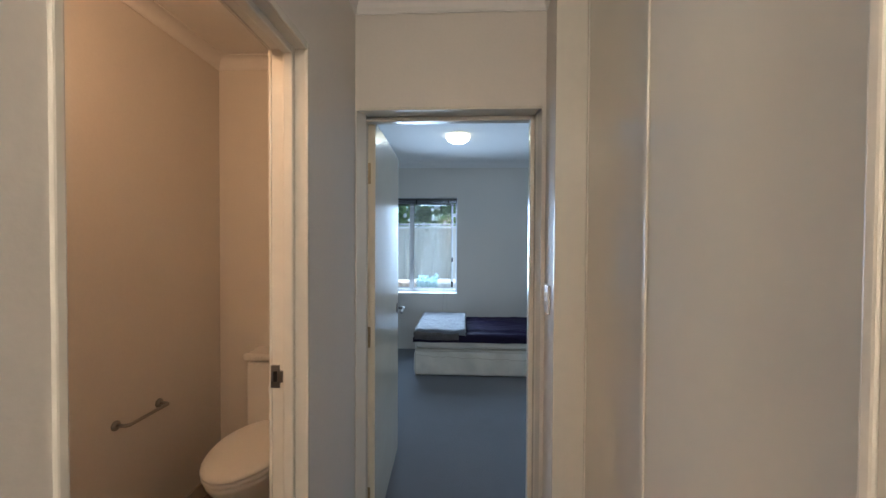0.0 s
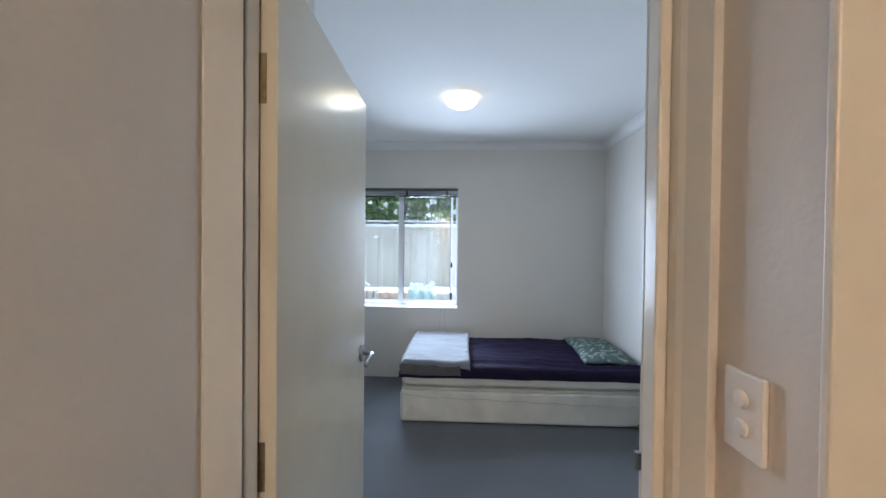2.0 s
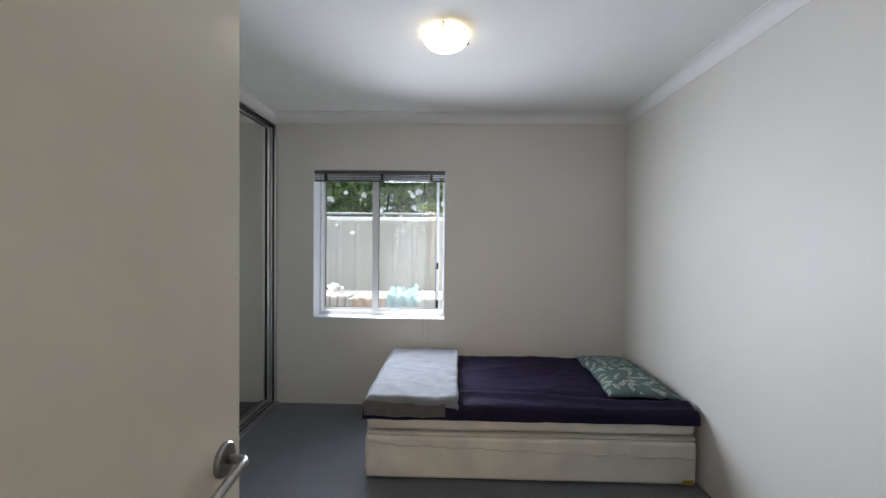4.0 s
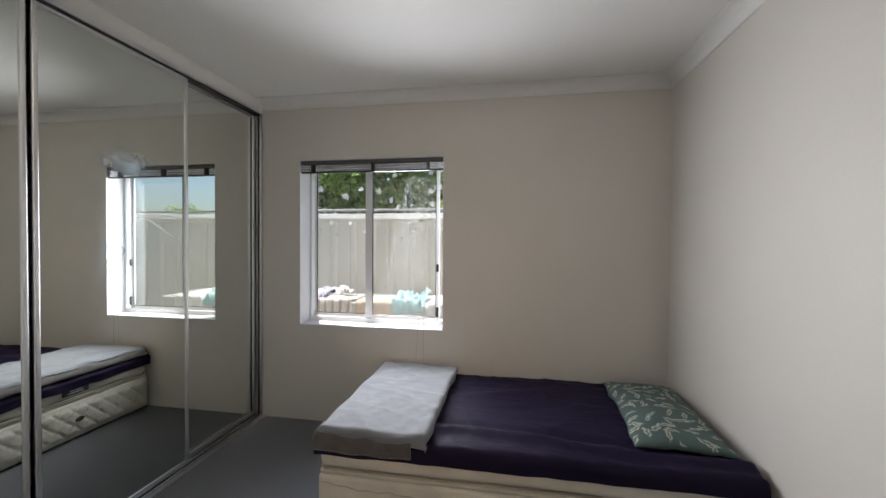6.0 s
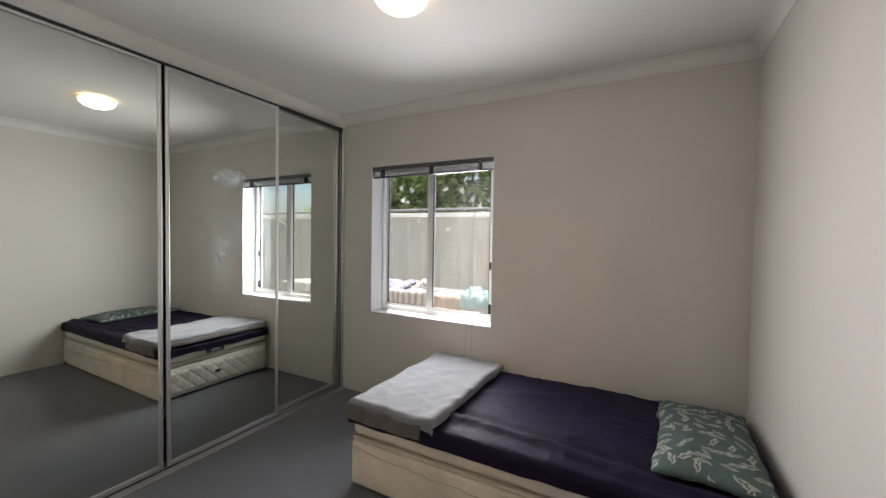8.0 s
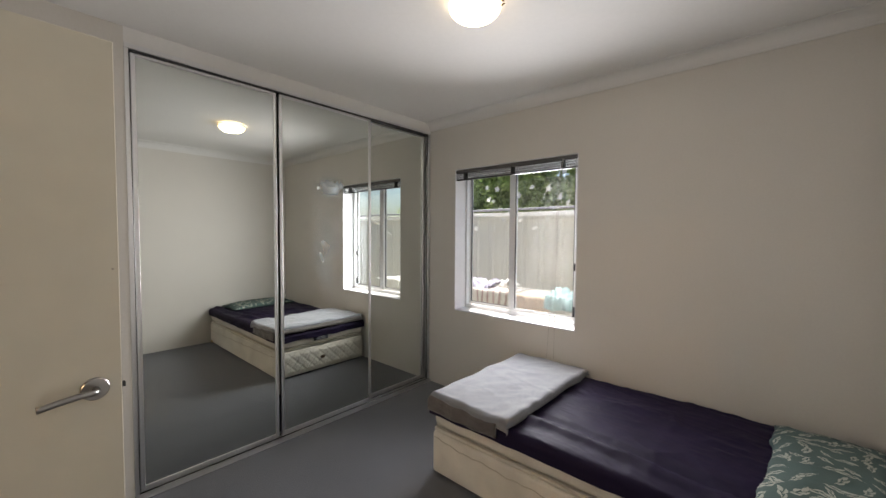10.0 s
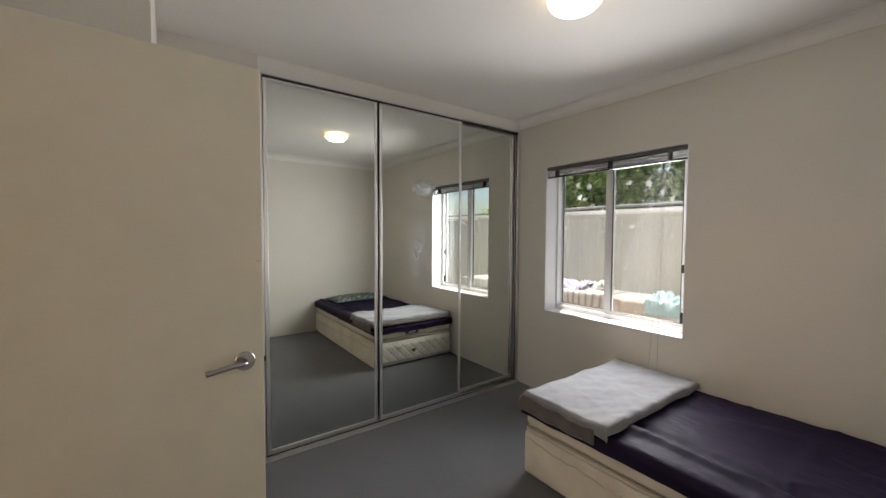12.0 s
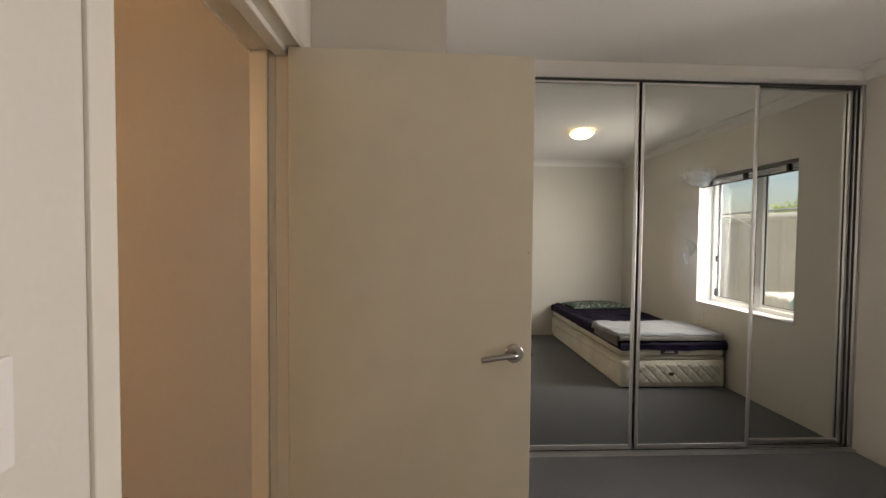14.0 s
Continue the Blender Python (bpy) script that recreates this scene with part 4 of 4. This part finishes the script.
sheet_me = mesh_of("fence_sheet", fence_sheet(), FENCE)
for k in range(-9, 14):
    o = new("fence_sheet", sheet_me)
    o.parent = fence
    o.location = (k * 0.78, 0, 0)
post_me = mesh_of("post", boxed(-0.025, 0.025, -0.03, 0.045, 0, 1.80, bevel=0.003), FENCE)
for k in range(-3, 5):
    o = new("post", post_me)
    o.parent = fence
    o.location = (k * 2.34 + 0.2, 0.05, 0)
part("top_rail", boxed(-7.1, 10.9, -0.035, 0.03, 1.775, 1.825, bevel=0.004), FENCE, fence)
part("bottom_rail", boxed(-7.1, 10.9, -0.035, 0.03, 0.0, 0.05, bevel=0.004), FENCE, fence)

line = thing("clothes_line", (0, FY - 0.04, 1.735), "white folding clothes line with wires, fixed to the fence", "clothes line")
part("front_rail", rod((-2.3, -0.92, 0.008), (1.75, -0.92, 0.008), 0.013), RAIL, line, "grey front rail")
part("back_rail", rod((-2.3, 0, 0), (1.75, 0, 0), 0.014), WIRE, line)
for x in (-2.3, 1.75):
    part("arm", boxed(x - 0.012, x + 0.012, -0.92, 0.0, -0.02, 0.02, bevel=0.003), WIRE, line)
    part("brace", tube(bmesh.new(), [(x, -0.45, -0.015), (x, -0.2, -0.16), (x, 0.0, -0.30)], 0.012, 8), WIRE, line)
for k in range(9):
    y = -0.88 + k * 0.09
    pts = [(-2.3 + 4.05 * i / 12, y, 0.004 - 0.030 * (1 - ((i - 6) / 6) ** 2)) for i in range(13)]
    part("wire", tube(bmesh.new(), pts, 0.0032, 6), WIRE, line)

# ---- clothes airer with washing ----
AX0, AX1, AY0, AY1, AZ = -1.45, 0.95, 5.95, 6.55, 0.80
airer = thing("clothes_airer", (0, 0, GZ), "white wire clothes airer loaded with drying washing", "clothes airer")
ah = AZ - GZ
frame_pts = [(AX0, AY0, ah), (AX1, AY0, ah), (AX1, AY1, ah), (AX0, AY1, ah), (AX0, AY0, ah)]
part("top_frame", tube(bmesh.new(), frame_pts, 0.011, 8), WIRE, airer)
for k in range(1, 9):
    y = AY0 + (AY1 - AY0) * k / 9
    part("rung", rod((AX0, y, ah), (AX1, y, ah), 0.0045, seg=8), WIRE, airer)
for x in (AX0 + 0.35, AX1 - 0.35):
    part("leg", tube(bmesh.new(), [(x, AY0, ah), (x, AY1 - 0.05, 0.0)], 0.011, 8), WIRE, airer)
    part("leg", tube(bmesh.new(), [(x, AY1, ah), (x, AY0 + 0.05, 0.0)], 0.011, 8), WIRE, airer)


def washing(name, x0, x1, y0, y1, drop, mat, label, seed, bunch=0.02):
    def shape(x, y, hang):
        w = bunch * (noise.noise(Vector((x * 7 + seed, y * 7, seed))) + 0.8 * abs(noise.noise(Vector((x * 16, y * 14, seed)))) + 0.4 * noise.noise(Vector((x * 34, y * 30, seed))))
        if hang > 0.02:
            return (0.01 * noise.noise(Vector((y * 8, hang * 8, seed))), 0.03 * noise.noise(Vector((x * 16, hang * 4, seed))) - 0.004, 0.07 * noise.noise(Vector((x * 5, seed, 0))))
        return (0, 0, w + bunch * 0.6)
    ob = whole(name, draped(x0, x1, y0, y1, 0.016, 0.015, (0, 0, drop, 0), 40, 36, shape), mat, label, "washing", at=(0, 0, AZ), smooth=True, group="washing on the airer")
    return thicken(ob, 0.004)


washing("striped_towel", -1.15, -0.42, 5.93, 6.25, 0.20, STRIPES, "striped brown and white towel hung over the airer", 1.0)
washing("orange_cloth", -0.40, 0.05, 5.935, 6.35, 0.16, OCHRE, "faded orange cloth spread over the airer", 2.0, 0.01)
washing("white_cloth", 0.06, 0.80, 5.94, 6.5, 0.12, WHITECLOTH, "white cotton cloth spread over the airer", 4.0, 0.015)
washing("teal_towel", -0.02, 0.34, 5.915, 6.28, 0.07, TEAL, "crumpled teal towel bunched over the airer", 6.0, 0.085)
washing("lilac_cloth", -1.40, -0.78, 6.05, 6.52, 0.05, LILAC, "crumpled lilac cloth heaped on the airer", 9.0, 0.065)
washing("white_shirt", -1.10, -0.62, 6.20, 6.54, 0.04, WHITECLOTH, "crumpled white shirt heaped on the airer", 13.0, 0.06)


# ---- flowering shrubs over the fence ----
def foliage(rng, centres, per, size, spread):
    verts, faces = [], []
    for c, r in centres:
        for _ in range(per):
            d = Vector((rng.gauss(0, 1), rng.gauss(0, 1), rng.gauss(0, 1))).normalized() * r * rng.uniform(0.55, 1.08)
            p = Vector(c) + d
            n = (d.normalized() * 0.6 + Vector((rng.uniform(-1, 1), rng.uniform(-1, 1), rng.uniform(-0.2, 1)))).normalized()
            a = n.orthogonal().normalized()
            a = Matrix.Rotation(rng.uniform(0, 6.28), 3, n) @ a
            b = n.cross(a)
            ln, wd = size * rng.uniform(0.7, 1.3), size * rng.uniform(0.26, 0.42)
            k = len(verts)
            verts += [p, p + a * ln * 0.45 + b * wd, p + a * ln + n * -0.25 * ln, p + a * ln * 0.45 - b * wd]
            faces.append((k, k + 1, k + 2, k + 3))
    return verts, faces


def shrub(x, y, width, height, seed, flowers):
    rng = random.Random(seed)
    ob = thing("flowering_shrub", (x, y, GZ), "dense green shrub with white flowers leaning over the fence", "shrub", group="shrubs behind the fence")
    for k in range(5):
        a = rng.uniform(0, 6.28)
        tx, ty = width * 0.4 * math.cos(a), 0.35 * math.sin(a)
        bm = bmesh.new()
        cyl(bm, (0.05 * math.cos(a), 0.05 * math.sin(a), 0), (tx * 0.5, ty * 0.5, height * 0.45), 0.035, 0.022, 8)
        cyl(bm, (tx * 0.5, ty * 0.5, height * 0.45), (tx, ty, height * 0.85), 0.022, 0.008, 8)
        part("stem", bm, BARK, ob)
    cs = []
    for _ in range(46):
        cs.append(((rng.uniform(-width / 2, width / 2), rng.uniform(-0.42, 0.45), rng.uniform(1.35, height - 0.2)), rng.uniform(0.16, 0.34)))
    me = bpy.data.meshes.new("crown")
    v, f = foliage(rng, cs, 190, 0.072, 1)
    me.from_pydata(v, [], f)
    me.materials.append(LEAF)
    o = new("crown", me)
    o.parent = ob
    tagged(o, "sunlit green leaves", kind="stuff")
    # inner leaves take the darkened colour as the crown's own shade
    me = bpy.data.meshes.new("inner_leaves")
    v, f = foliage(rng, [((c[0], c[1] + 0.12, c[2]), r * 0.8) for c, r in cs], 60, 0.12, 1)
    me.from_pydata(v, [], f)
    me.materials.append(LEAF_SHADED)
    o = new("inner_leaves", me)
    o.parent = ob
    tagged(o, "inner leaves coloured darker for the shade within the shrub", kind="stuff")
    cs = []
    for _ in range(1):
        sx = rng.uniform(-width / 2, width / 2)
        reach = rng.uniform(0.02, 0.16)
        tip = []
        for k in range(7):
            f = k / 6
            tip.append((sx + 0.08 * math.sin(f * 3 + sx), -0.60 - 0.26 * min(1.0, f * 2), 1.98 + 0.05 * math.sin(f * 6.28) - (0.10 + reach) * f * f))
        part("trailing_stem", tube(bmesh.new(), tip, 0.004, 6), BARK, ob)
        cs += [(q, 0.035) for q in tip]
    me = bpy.data.meshes.new("trailing_leaves")
    v, f = foliage(rng, cs, 4, 0.034, 1)
    me.from_pydata(v, [], f)
    me.materials.append(LEAF)
    o = new("trailing_leaves", me)
    o.parent = ob
    tagged(o, "leafy sprays hanging over the fence top", kind="stuff")
    for _ in range(flowers):
        low = rng.random() < 0.30
        p = Vector((rng.uniform(-width / 2, width / 2), -0.62 - rng.uniform(0, 0.12) if not low else -0.84 - rng.uniform(0, 0.05), rng.uniform(1.72, 2.6) if not low else rng.uniform(1.55, 1.85)))
        n = Vector((rng.uniform(-0.7, 0.7), -1, rng.uniform(-0.3, 0.6))).normalized()
        bm = bmesh.new()
        a = n.orthogonal().normalized()
        b = n.cross(a)
        for k in range(5):
            t = k * 1.2566 + rng.uniform(-0.1, 0.1)
            d = a * math.cos(t) + b * math.sin(t)
            e = n.cross(d)
            s_ = rng.uniform(0.028, 0.048)
            q = [p, p + d * s_ * 0.6 + e * s_ * 0.42 + n * s_ * 0.25, p + d * s_ * 1.15 + n * s_ * 0.15, p + d * s_ * 0.6 - e * s_ * 0.42 + n * s_ * 0.25]
            bm.faces.new([bm.verts.new(w) for w in q])
        part("flower", bm, PETAL, ob)
    return ob


shrub(-3.3, 7.75, 1.6, 3.3, 11, 20)
shrub(-1.9, 7.70, 1.6, 3.1, 12, 26)
shrub(-0.55, 7.72, 1.6, 3.2, 13, 28)
shrub(0.40, 7.75, 1.0, 3.0, 14, 20)

tree = thing("garden_tree", (4.7, 10.5, GZ), "small sunlit tree beyond the fence", "tree")
bm = bmesh.new()
cyl(bm, (0, 0, 0), (0.1, 0, 1.2), 0.07, 0.05, 10)
cyl(bm, (0.1, 0, 1.2), (0.35, 0.1, 2.0), 0.04, 0.02, 8)
cyl(bm, (0.1, 0, 1.2), (-0.3, -0.1, 1.95), 0.04, 0.02, 8)
part("trunk", bm, BARK, tree)
rng = random.Random(21)
me = bpy.data.meshes.new("crown")
v, f = foliage(rng, [((rng.uniform(-0.6, 0.6), rng.uniform(-0.5, 0.5), rng.uniform(1.6, 2.15)), rng.uniform(0.12, 0.28)) for _ in range(22)], 120, 0.08, 1)
me.from_pydata(v, [], f)
me.materials.append(LEAF)
o = new("crown", me)
o.parent = tree
tagged(o, kind="stuff")
